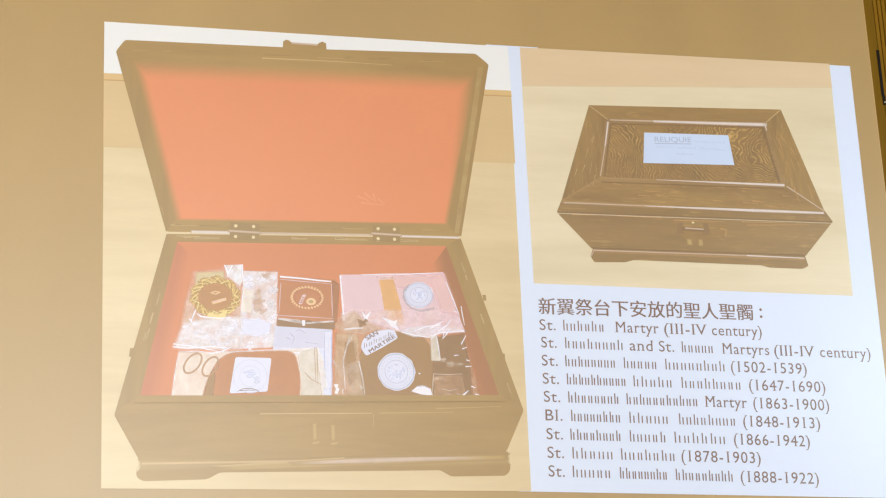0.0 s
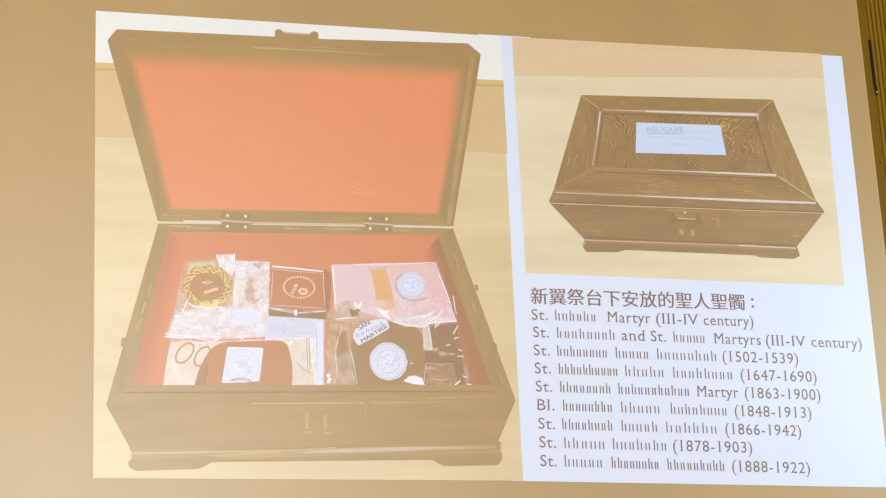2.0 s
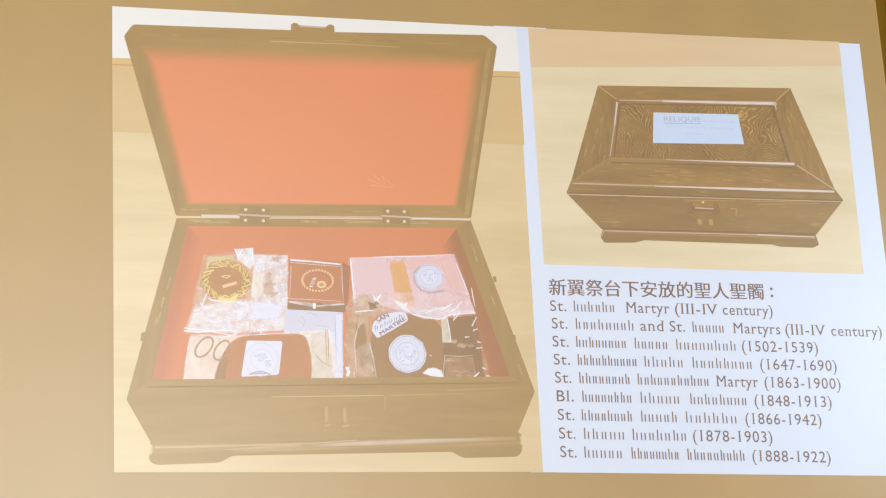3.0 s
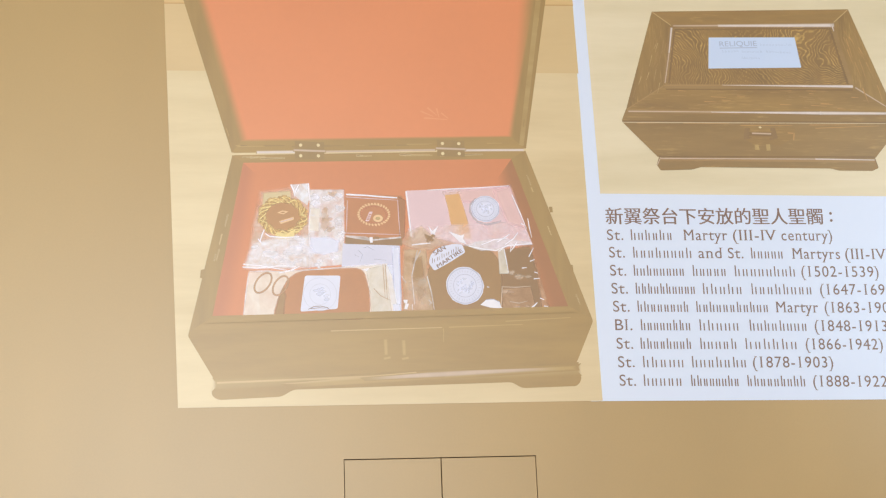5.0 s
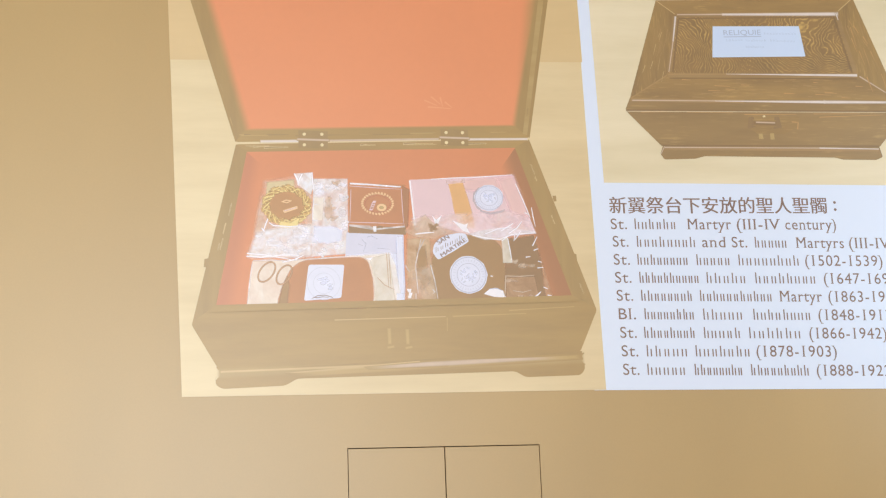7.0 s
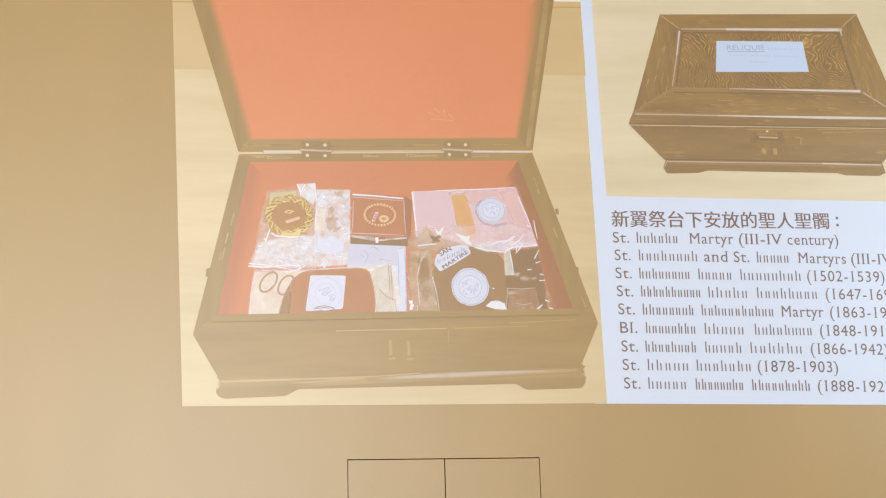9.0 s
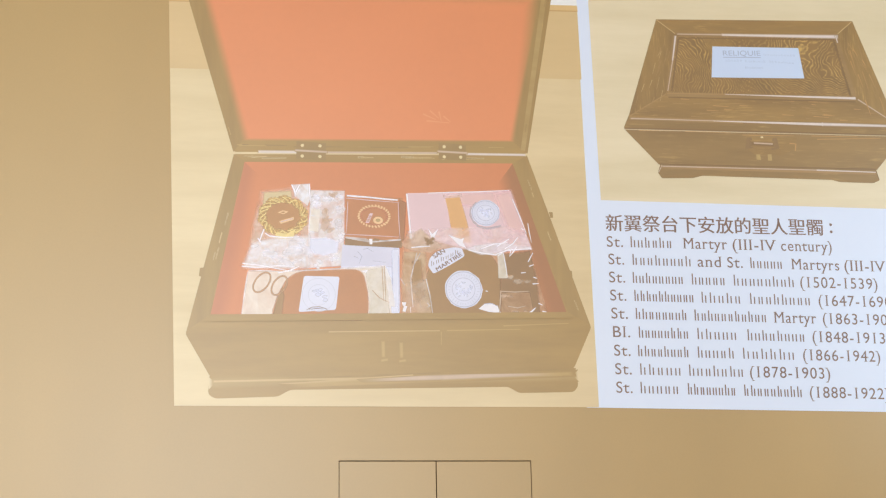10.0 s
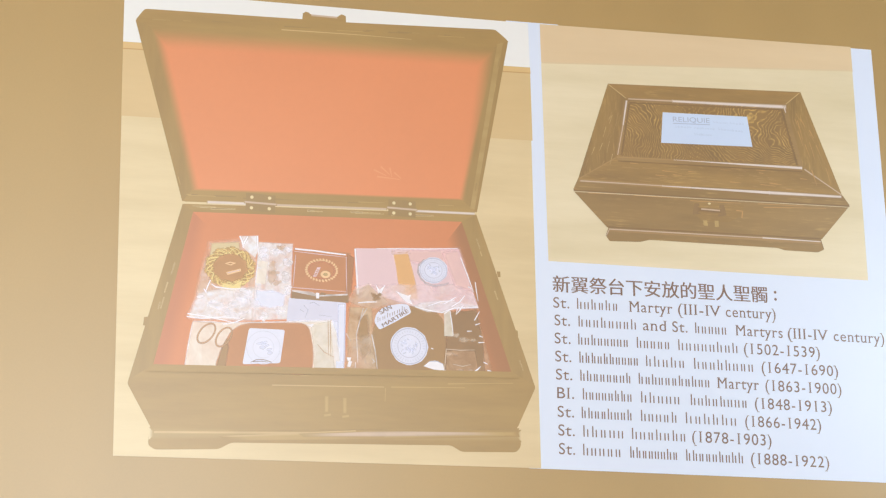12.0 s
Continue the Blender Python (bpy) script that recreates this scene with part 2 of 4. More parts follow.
# ---- mesh helpers ----
def link(name, bm, material, parent=None, label=""):
    me = bpy.data.meshes.new(name)
    bm.to_mesh(me)
    bm.free()
    me.materials.append(material)
    ob = new(name, me)
    if parent:
        ob.parent = parent
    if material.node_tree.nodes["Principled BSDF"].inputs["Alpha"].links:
        ob.visible_shadow = False   # no shadow, so film and faded edges don't darken the layers behind
    return tagged(ob, label)


part = link


def part_at(name, parent):
    """An empty part of a thing, standing at the world's origin."""
    ob = new(name)
    ob.parent = parent
    ob.matrix_parent_inverse = Matrix.Translation(parent.location).inverted()
    return ob


def add_box(bm, lo, hi, bevel=0.0):
    made = bmesh.ops.create_cube(bm, size=1)["verts"]
    for v in made:
        v.co = Vector([lo[i] + (hi[i] - lo[i]) * (v.co[i] + 0.5) for i in range(3)])
    if bevel:
        edges = list({e for v in made for e in v.link_edges})
        bmesh.ops.bevel(bm, geom=edges, offset=bevel, segments=2, affect="EDGES", profile=0.5)
    return bm


def box(lo, hi, bevel=0.0):
    return add_box(bmesh.new(), lo, hi, bevel)


STEP = 0.00035  # one picture layer
COUNT = [0]     # keeps any two shapes of a layer apart


def depth(layer):
    COUNT[0] += 1
    return -0.003 - STEP * layer - 2.5e-6 * COUNT[0]


def add_flat(bm, pts, layer):
    y = depth(layer)
    f = bm.faces.new([bm.verts.new((x, y, z)) for x, z in pts])
    f.normal_update()
    if f.normal.y > 0:
        f.normal_flip()


def rounded(pts, r):
    """The outline with each corner turned into a short arc of about that reach."""
    out = []
    for i, p in enumerate(pts):
        p, a, b = Vector(p), Vector(pts[i - 1]), Vector(pts[(i + 1) % len(pts)])
        ka, kb = min(r, 0.45 * (a - p).length), min(r, 0.45 * (b - p).length)
        s, e = p + (a - p).normalized() * ka, p + (b - p).normalized() * kb
        for k in (0.0, 0.25, 0.5, 0.75, 1.0):
            q = s * (1 - k) ** 2 + p * 2 * k * (1 - k) + e * k ** 2
            out.append((q.x, q.y))
    return out


def flat(name, pts, material, parent, layer, label="", soft=0.0):
    """A flat shape of the projected picture, in wall coordinates (x, z)."""
    bm = bmesh.new()
    outline = rounded(pts, soft) if soft else pts
    add_flat(bm, outline, layer)
    DRAWN.append((bm.verts[:][0].co.y, outline, material))
    return link(name, bm, material, parent, label)


def soft_mesh():
    """An empty mesh whose points say how far the shape has faded there."""
    bm = bmesh.new()
    bm.verts.layers.float.new("edge")
    return bm


def add_graded(bm, outer, inner, layer):
    """A shape that fades from its inner outline to its outer one."""
    edge, y = bm.verts.layers.float["edge"], depth(layer)
    rows = []
    for pts, k in ((outer, 0.0), (inner, 1.0)):
        row = [bm.verts.new((x, y, z)) for x, z in pts]
        for v in row:
            v[edge] = k
        rows.append(row)
    n = len(outer)
    made = [bm.faces.new(rows[1])]
    for i in range(n):
        j = (i + 1) % n
        made.append(bm.faces.new((rows[0][i], rows[0][j], rows[1][j], rows[1][i])))
    for f in made:
        f.normal_update()
        if f.normal.y > 0:
            f.normal_flip()


def room(pts, i):
    """How far a corner of an outline lies from the sides that do not touch it."""
    n, p, least = len(pts), Vector(pts[i]), 1e9
    for j in range(n):
        if j in (i, (i + 1) % n):
            continue
        a, b = Vector(pts[j - 1]), Vector(pts[j])
        d = b - a
        k = max(0.0, min(1.0, (p - a).dot(d) / max(d.dot(d), 1e-12)))
        least = min(least, (p - a - d * k).length)
    return least


def add_soft(bm, pts, layer, feather):
    """A shape whose outline is blurred over the width given."""
    n = len(pts)
    area = sum(pts[i - 1][0] * pts[i][1] - pts[i][0] * pts[i - 1][1] for i in range(n))
    way = 1.0 if area > 0 else -1.0
    outer, inner = [], []
    for i in range(n):
        p, a, b = Vector(pts[i]), Vector(pts[i - 1]), Vector(pts[(i + 1) % n])
        u, v = (p - a), (b - p)
        u, v = u.normalized() if u.length > 1e-6 else v.normalized(), v.normalized() if v.length > 1e-6 else u.normalized()
        m = Vector((u.y + v.y, -u.x - v.x)) * way
        m = m.normalized() if m.length > 0.2 else Vector((u.y, -u.x)) * way
        k = min(1.5, 1.0 / max(0.4, m.dot(Vector((u.y, -u.x)) * way))) * feather * 0.5
        outer.append(tuple(p + m * k))
        inner.append(tuple(p - m * min(k, 0.42 * room(pts, i))))
    add_graded(bm, outer, inner, layer)


SOFT = {}
DRAWN = []   # the opaque shapes laid so far: depth, outline, material
WHOLE = {"projected_photo", "hinge", "lock", "note"}


def inside(x, z, pts):
    hit = False
    for i in range(len(pts)):
        (x0, z0), (x1, z1) = pts[i - 1], pts[i]
        if (z0 > z) != (z1 > z) and x < x0 + (z - z0) * (x1 - x0) / (z1 - z0):
            hit = not hit
    return hit


def material_under(x, z, y):
    """The material of the nearest shape behind that depth."""
    best, found = None, None
    for d, pts, m in DRAWN:
        if d > y and (best is None or d < best) and inside(x, z, pts):
            best, found = d, m
    return found


def blended(m, under):
    """One opaque material that runs from the second into the first as the shape fades."""
    key = (m.name, under.name)
    if key not in SOFT:
        c, n, l, b, at = base_material(m.name + "_edge", SHEEN)
        tones = []
        for name in (under.name, m.name):
            make, label, a, k = RECIPE[name]
            HOST.append(c.node_tree)
            make(label, *a, **k)
            HOST.pop()
            spare = n[-1]
            for node in n:
                if node.type == "BSDF_PRINCIPLED" and node != b:
                    spare = node
            tones.append(spare.inputs["Base Color"].links[0].from_socket)
            n.remove(spare)
        edge, ease = n.new("ShaderNodeAttribute"), n.new("ShaderNodeMapRange")
        edge.attribute_name = "edge"
        ease.interpolation_type = "SMOOTHSTEP"
        l.new(edge.outputs["Fac"], ease.inputs[0])
        l.new(mixed(n, l, ease.outputs[0], *tones), b.inputs["Base Color"])
        SOFT[key] = c
    return SOFT[key]


def link_soft(name, bm, material, parent, label):
    """A faded shape: opaque where plain shapes lie behind it, thinning out where clear film does."""
    if material.name not in RECIPE or material.node_tree.nodes["Principled BSDF"].inputs["Alpha"].links or parent.name.split(".")[0] not in WHOLE:
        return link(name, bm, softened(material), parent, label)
    edge = bm.verts.layers.float["edge"]
    kinds = []
    for f in bm.faces:
        rim = [v.co for v in f.verts if v[edge] < 0.5]
        c = sum(rim, Vector()) / len(rim) if rim else None
        under = material_under(c.x, c.z, c.y) if rim else None
        kind = blended(material, under) if under and under.name in RECIPE and under != material else material
        if kind not in kinds:
            kinds.append(kind)
        f.material_index = kinds.index(kind)
    core = max(bm.faces, key=lambda f: sum(v[edge] for v in f.verts) / len(f.verts))
    DRAWN.append((core.verts[0].co.y, [(v.co.x, v.co.z) for v in core.verts], material))
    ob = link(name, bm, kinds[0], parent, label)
    for kind in kinds[1:]:
        ob.data.materials.append(kind)
    return ob


def softened(m):
    """The same material, thinning out where the shape fades."""
    if m.name not in SOFT:
        c = m.copy()
        c.name = m.name + "_soft"
        n, l = c.node_tree.nodes, c.node_tree.links
        at = n.new("ShaderNodeAttribute")
        at.attribute_name = "edge"
        ease = n.new("ShaderNodeMapRange")
        ease.interpolation_type = "SMOOTHSTEP"
        l.new(at.outputs["Fac"], ease.inputs[0])
        k = n.new("ShaderNodeMath")
        k.operation = "MULTIPLY"
        l.new(ease.outputs[0], k.inputs[0])
        alpha = n["Principled BSDF"].inputs["Alpha"]
        if alpha.links:
            l.new(alpha.links[0].from_socket, k.inputs[1])
        else:
            k.inputs[1].default_value = alpha.default_value
        l.new(k.outputs[0], alpha)
        SOFT[m.name] = c
    return SOFT[m.name]


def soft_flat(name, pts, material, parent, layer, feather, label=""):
    bm = soft_mesh()
    add_soft(bm, pts, layer, feather)
    return link_soft(name, bm, material, parent, label)


def graded_flat(name, outer, inner, material, parent, layer, label=""):
    bm = soft_mesh()
    add_graded(bm, outer, inner, layer)
    return link_soft(name, bm, material, parent, label)


def oval_points(c, rx, rz, n=36, turn=0.0, rag=0.0):
    out = []
    for i in range(n):
        a = 2 * math.pi * i / n
        k = 1 + rag * (random.random() - 0.5)
        x, z = rx * k * math.cos(a), rz * k * math.sin(a)
        out.append((c[0] + x * math.cos(turn) - z * math.sin(turn), c[1] + x * math.sin(turn) + z * math.cos(turn)))
    return out


def oval(name, c, rx, rz, material, parent, layer, n=36, turn=0.0, rag=0.0, label=""):
    return flat(name, oval_points(c, rx, rz, n, turn, rag), material, parent, layer, label)


def ring(name, c, rx, rz, w, material, parent, layer, n=40, turn=0.0, label=""):
    bm = bmesh.new()
    y = depth(layer)
    a = [bm.verts.new((x, y, z)) for x, z in oval_points(c, rx, rz, n, turn)]
    b = [bm.verts.new((x, y, z)) for x, z in oval_points(c, rx - w, rz - w, n, turn)]
    for i in range(n):
        bm.faces.new((a[i], a[(i + 1) % n], b[(i + 1) % n], b[i]))
    return link(name, bm, material, parent, label)


def add_streak(bm, p, q, w0, w1, layer):
    d = Vector((q[0] - p[0], q[1] - p[1])).normalized()
    s = Vector((-d.y, d.x))
    add_flat(bm, [(p[0] + s.x * w0 / 2, p[1] + s.y * w0 / 2), (q[0] + s.x * w1 / 2, q[1] + s.y * w1 / 2),
                  (q[0] - s.x * w1 / 2, q[1] - s.y * w1 / 2), (p[0] - s.x * w0 / 2, p[1] - s.y * w0 / 2)], layer)


def streak(name, p, q, w0, material, parent, layer, w1=None, label=""):
    w1 = w0 if w1 is None else w1
    d = Vector((q[0] - p[0], q[1] - p[1])).normalized()
    a, b = 0.6 * w0, 0.6 * w1
    return soft_flat(name, [(p[0] - d.y * a, p[1] + d.x * a), (q[0] - d.y * b, q[1] + d.x * b), (q[0] + d.y * b, q[1] - d.x * b), (p[0] + d.y * a, p[1] - d.x * a)],
                     material, parent, layer, 0.7 * min(max(w0, w1), 2 * w0 + 0.002, 2 * w1 + 0.002), label)


def lerp(p, q, k):
    return (p[0] + (q[0] - p[0]) * k, p[1] + (q[1] - p[1]) * k)


def add_feet(me):
    """Small flat feet on the square ends of the letters' stems."""
    bm = bmesh.new()
    bm.from_mesh(me)
    feet = []
    for e in bm.edges:
        a, b = e.verts[0].co, e.verts[1].co
        if len(e.link_faces) == 1 and abs(a.y - b.y) < 0.004 and 0.045 < abs(a.x - b.x) < 0.16:
            into = 1 if e.link_faces[0].calc_center_median().y > a.y else -1
            feet.append((min(a.x, b.x) - 0.055, max(a.x, b.x) + 0.055, a.y, a.y + 0.034 * into))
    for x0, x1, y0, y1 in feet:
        bm.faces.new([bm.verts.new((x, y, 0.001)) for x, y in ((x0, y0), (x1, y0), (x1, y1), (x0, y1))])
    bm.to_mesh(me)
    bm.free()


def writing(name, body, start, end, height, material, parent, layer, label="", bold=0.0, feet=False):
    """Words between two points of their base line, height being that of a capital."""
    cu = bpy.data.curves.new(name, "FONT")
    cu.body = body
    if feet:
        cu.space_character = 1.12
    tmp = new(name + "_tmp", cu)
    me = bpy.data.meshes.new_from_object(tmp.evaluated_get(bpy.context.evaluated_depsgraph_get()))
    bpy.data.objects.remove(tmp)
    if feet:
        add_feet(me)
    if bold:
        bm = bmesh.new()
        bm.from_mesh(me)
        for i, shift in enumerate((bold, -bold)):
            n = len(bm.verts)
            bm.from_mesh(me)
            bm.verts.ensure_lookup_table()
            for v in bm.verts[n:]:
                v.co.x += shift
                v.co.z = 0.002 * (i + 1)
        bm.to_mesh(me)
        bm.free()
    xs = [v.co.x for v in me.vertices]
    lo, wide = min(xs), max(xs) - min(xs)
    d = Vector((end[0] - start[0], end[1] - start[1]))
    run, up = d / wide, Vector((-d.y, d.x)).normalized() * height / 0.7
    y = depth(layer)
    for v in me.vertices:
        p = Vector(start) + run * (v.co.x - lo) + up * v.co.y
        v.co = (p.x, y - 0.04 * v.co.z, p.y)
    me.materials.append(material)
    me.name = name
    ob = new(name, me)
    ob.parent = parent
    return tagged(ob, label)


def word_bars(name, start, end, letters, height, material, parent, layer, label="row of small brown bars in place of a word"):
    """A word that is not spelled out: a row of plain bars of its size."""
    bm = bmesh.new()
    pitch = 1.0 / letters
    for i in range(letters):
        tall = height if i == 0 else height * random.choice((0.66, 0.66, 0.66, 0.95))
        wide = height * 0.11 / (Vector(end) - Vector(start)).length
        for off, top in ((0.14, tall), (0.56, min(tall, height * 0.66))):
            at = (i + off + 0.06 * random.random()) * pitch
            a, b = lerp(start, end, at), lerp(start, end, at + wide)
            add_flat(bm, [a, b, (b[0], b[1] + top), (a[0], a[1] + top)], layer)
    return tagged(link(name, bm, material, parent, label), kind="stuff")


# ---- the hall ----
STAGE = 0.75
LEFT, RIGHT, BACK, TOP = -9.0, 9.0, -24.0, 9.2
WALL_END = 4.949
bm = box((LEFT, 0, STAGE), (-0.804, 0.12, TOP))
add_box(bm, (0.804, 0, STAGE), (WALL_END, 0.12, TOP))
add_box(bm, (-0.804, 0, 2.854), (0.804, 0.12, TOP))
wall = tagged(link("wall_north", bm, GOLD), "satin gold lacquered wall behind the stage", "wall", kind="structure")
# lighter strip added to paint the bright rim of the wall's edge
link("edge_rim", box((WALL_END, 0.0, STAGE), (WALL_END + 0.006, 0.12, TOP)), paint("gold_edge", (196, 156, 96), 0.05, 3), wall)

door = tagged(new("door_1"), "closed flush double door in the gold wall, thin dark gaps", "door", kind="structure")
door.location = (0, 0, STAGE)
for lo, hi in ((-0.798, -0.001), (0.007, 0.798)):
    leaf = link("door_leaf", box((lo, 0.001, 0.005), (hi, 0.045, 2.846 - STAGE), 0.0015), GOLD, door)
tagged(link("door_recess", box((-0.9, 0.121, STAGE), (0.9, 0.16, 2.95)), DARK), "dark backing behind the door gaps", "wall", kind="structure")

tagged(link("floor", box((LEFT, BACK, -0.2), (RIGHT, -4.0, 0)), FLOORING), "brown boarded hall floor", "floor", kind="structure")
tagged(link("stage_floor", box((LEFT, -4.0, -0.2), (RIGHT, 0.4, STAGE)), FLOORING), "raised brown boarded stage", "floor", kind="structure")
tagged(link("ceiling", box((LEFT, BACK, TOP), (RIGHT, 0.6, TOP + 0.2)), PLASTER), "plain pale hall ceiling", "ceiling", kind="structure")
tagged(link("wall_west", box((LEFT - 0.2, BACK, -0.2), (LEFT, 0.6, TOP)), PLASTER), "plain pale side wall of the hall", "wall", kind="structure")
tagged(link("wall_east", box((RIGHT, BACK, -0.2), (RIGHT + 0.2, 0.6, TOP)), PLASTER), "plain pale side wall of the hall", "wall", kind="structure")
tagged(link("wall_south", box((LEFT, BACK - 0.2, -0.2), (RIGHT, BACK, TOP)), PLASTER), "plain pale rear wall of the hall", "wall", kind="structure")

# amber slatted panelling in the recess beside the gold wall
panelling = tagged(new("wall_panelling"), "amber wooden slatted panelling beside the gold wall", "panelling", kind="structure")
panelling.location = (WALL_END, 0.12, STAGE)
HIGH = TOP - STAGE
part("backing", box((-0.1, 0.05, 0), (RIGHT - WALL_END, 0.1, HIGH)), paint("dark_groove", (70, 34, 8), 0.1, 4, 0.8, 0.2), panelling)
part("edge_board", box((-0.06, 0.0, 0), (0.165, 0.05, HIGH), 0.003), OAK_EDGE, panelling, "plain amber edge board")
PITCH, GAP = 0.0455, 0.009
slat = box((0, 0, 0), (PITCH - GAP, 0.045, HIGH), 0.003)
first = part("slat", slat, OAK, panelling)
first.location = (0.174, 0.006, 0)
for i in range(1, 85):
    s = new("slat", first.data)
    s.parent = panelling
    s.location = (0.174 + PITCH * i, 0.006, 0)


def strip_hinge(x, z, tall):
    """A long narrow black hinge with its knuckle pin."""
    h = tagged(new("strip_hinge"), "long narrow black metal hinge on the amber board", "hinge", "hinges on the board")
    h.location = (x, 0.12, z)
    part("plate", box((0, -0.010, 0.09), (0.028, 0.0, tall), 0.003), BLACK, h)
    part("knuckle", box((0.006, -0.014, 0.0), (0.034, 0.0, 0.10), 0.004), BLACK, h)
    part("pin", box((0.014, -0.018, 0.018), (0.028, -0.012, 0.034), 0.002), STEEL, h, "small bright pin end")
    return h


strip_hinge(5.094, 7.105, 0.585)
strip_hinge(5.094, 5.215, 0.585)
screw = bmesh.new()
bmesh.ops.create_cone(screw, cap_ends=True, segments=12, radius1=0.008, radius2=0.006, depth=0.006)
sc = tagged(link("screw", screw, BLACK), "small dark screw in the amber board", "screw")
sc.matrix_world = pose(5.075, 0.118, 6.40, 90)

# ---- the projected slide: its light is painted as base colour on flat sheets ----
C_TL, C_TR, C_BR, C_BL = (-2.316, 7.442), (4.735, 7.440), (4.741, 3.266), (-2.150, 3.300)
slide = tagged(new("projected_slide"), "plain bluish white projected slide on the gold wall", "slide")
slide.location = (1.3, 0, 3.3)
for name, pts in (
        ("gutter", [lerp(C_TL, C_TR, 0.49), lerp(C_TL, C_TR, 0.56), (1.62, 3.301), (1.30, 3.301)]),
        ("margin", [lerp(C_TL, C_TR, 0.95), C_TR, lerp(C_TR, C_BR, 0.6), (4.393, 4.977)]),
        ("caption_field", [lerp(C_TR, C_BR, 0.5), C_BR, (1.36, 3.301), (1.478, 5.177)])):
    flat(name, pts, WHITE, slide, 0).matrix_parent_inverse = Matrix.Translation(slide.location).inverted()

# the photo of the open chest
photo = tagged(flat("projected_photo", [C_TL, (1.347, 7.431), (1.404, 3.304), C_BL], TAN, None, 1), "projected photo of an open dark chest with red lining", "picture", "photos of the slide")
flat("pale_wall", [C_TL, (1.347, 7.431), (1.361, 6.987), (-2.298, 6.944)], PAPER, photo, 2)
flat("wood_panel", [(-2.298, 6.944), (1.361, 6.987), (1.374, 6.270), (-2.270, 6.248)], TAN_TOP, photo, 2)
flat("panel_edge", [(-2.298, 6.944), (1.361, 6.987), (1.365, 6.936), (-2.296, 6.885)], EDGE_TAN, photo, 3)
streak("panel_groove", (-2.295, 6.879), (1.364, 6.931), 0.008, LINE_TAN, photo, 3)

# lid
flat("lid", [(-2.204, 7.161), (-2.130, 7.275), (-0.769, 7.292), (-0.309, 7.296), (1.039, 7.339), (1.158, 7.237), (0.858, 5.553), (-1.711, 5.499)], CHEST, photo, 4, "raised chest lid", 0.025)
flat("lid_side", [(-2.204, 7.161), (-2.021, 7.084), (-1.628, 5.610), (-1.711, 5.499)], CHEST_SIDE, photo, 5)
flat("lid_side", [(1.158, 7.237), (0.990, 7.137), (0.729, 5.659), (0.858, 5.553)], CHEST_SIDE, photo, 5)
flat("lid_bevel", [(1.109, 7.212), (1.056, 7.197), (0.798, 5.588), (0.838, 5.578)], CHEST_DIM, photo, 6)
streak("lid_glint", (-0.919, 7.173), (-0.258, 7.181), 0.008, CHEST_LIGHT, photo, 6, 0.004)
streak("lid_glint", (-0.258, 7.181), (0.258, 7.176), 0.005, CHEST_LIGHT, photo, 6, 0.003)
# edges fade into the wood, painting the shade under the lid's frame
graded_flat("lid_lining", [(-2.075, 7.110), (1.045, 7.150), (0.752, 5.655), (-1.650, 5.598)], [(-1.900, 6.890), (0.850, 6.935), (0.690, 5.680), (-1.560, 5.632)], LINING, photo, 6, "red cloth lining of the lid")
flat("handle_post", [(-0.738, 7.277), (-0.733, 7.350), (-0.708, 7.369), (-0.672, 7.360), (-0.667, 7.276)], CHEST, photo, 5)
flat("handle_post", [(-0.417, 7.279), (-0.412, 7.352), (-0.381, 7.371), (-0.345, 7.356), (-0.340, 7.278)], CHEST, photo, 5)
flat("handle_bar", [(-0.672, 7.348), (-0.406, 7.347), (-0.407, 7.285), (-0.672, 7.287)], CHEST, photo, 4)
streak("handle_glint", (-0.657, 7.338), (-0.422, 7.335), 0.014, SHINE, photo, 6)

for a, b in (((-0.065, 5.895), (0.045, 5.847)), ((-0.004, 5.929), (0.075, 5.858)), ((0.076, 5.922), (0.095, 5.838)), ((-0.035, 5.833), (0.165, 5.819)), ((0.116, 5.881), (0.176, 5.830))):
    streak("lining_scuff", a, b, 0.012, LINING_SCUFF, photo, 7, 0.004)
random.seed(9)
for a, b, up in (((-1.694, 5.556), (0.829, 5.610), 0), ((-1.691, 5.454), (0.826, 5.509), 0), ((-2.083, 7.179), (0.994, 7.251), 0), ((-2.146, 7.044), (-1.704, 5.586), 1), ((1.086, 7.142), (0.840, 5.642), 1), ((-1.651, 5.384), (-1.957, 4.109), 1), ((0.814, 5.451), (1.242, 4.153), 1)):
    for i in range(4 if up else 14):
        p = lerp(a, b, random.random())
        p = (p[0] + 0.03 * (random.random() - 0.5), p[1] + 0.02 * (random.random() - 0.5))
        d = 0.03 + (0.08 if up else 0.22) * random.random()
        e = Vector((b[0] - a[0], b[1] - a[1])).normalized() * d
        streak("worn_fleck", p, (p[0] + e.x, p[1] + e.y), 0.005 if up or i % 2 else 0.011, (HINGE, CHEST_PALE, HINGE, CHEST_DIM)[i % 4], photo, 7, 0.003)

# body of the chest
flat("chest_body", [(-1.706, 5.479), (0.852, 5.537), (1.365, 3.996), (1.202, 3.641), (-1.866, 3.546), (-2.073, 3.899)], CHEST, photo, 4, "dark wooden chest body", 0.020)
flat("chest_plinth", [(-1.867, 3.574), (1.197, 3.661), (1.235, 3.491), (1.193, 3.433), (0.716, 3.422), (0.630, 3.474), (-1.207, 3.438), (-1.307, 3.381), (-1.824, 3.361), (-1.879, 3.398)], CHEST, photo, 5, "moulded chest foot", 0.030)
# lighter band and streaks: the foot's highlight painted in colour
streak("plinth_sheen", (-1.855, 3.490), (1.219, 3.574), 0.055, CHEST_DIM, photo, 6)
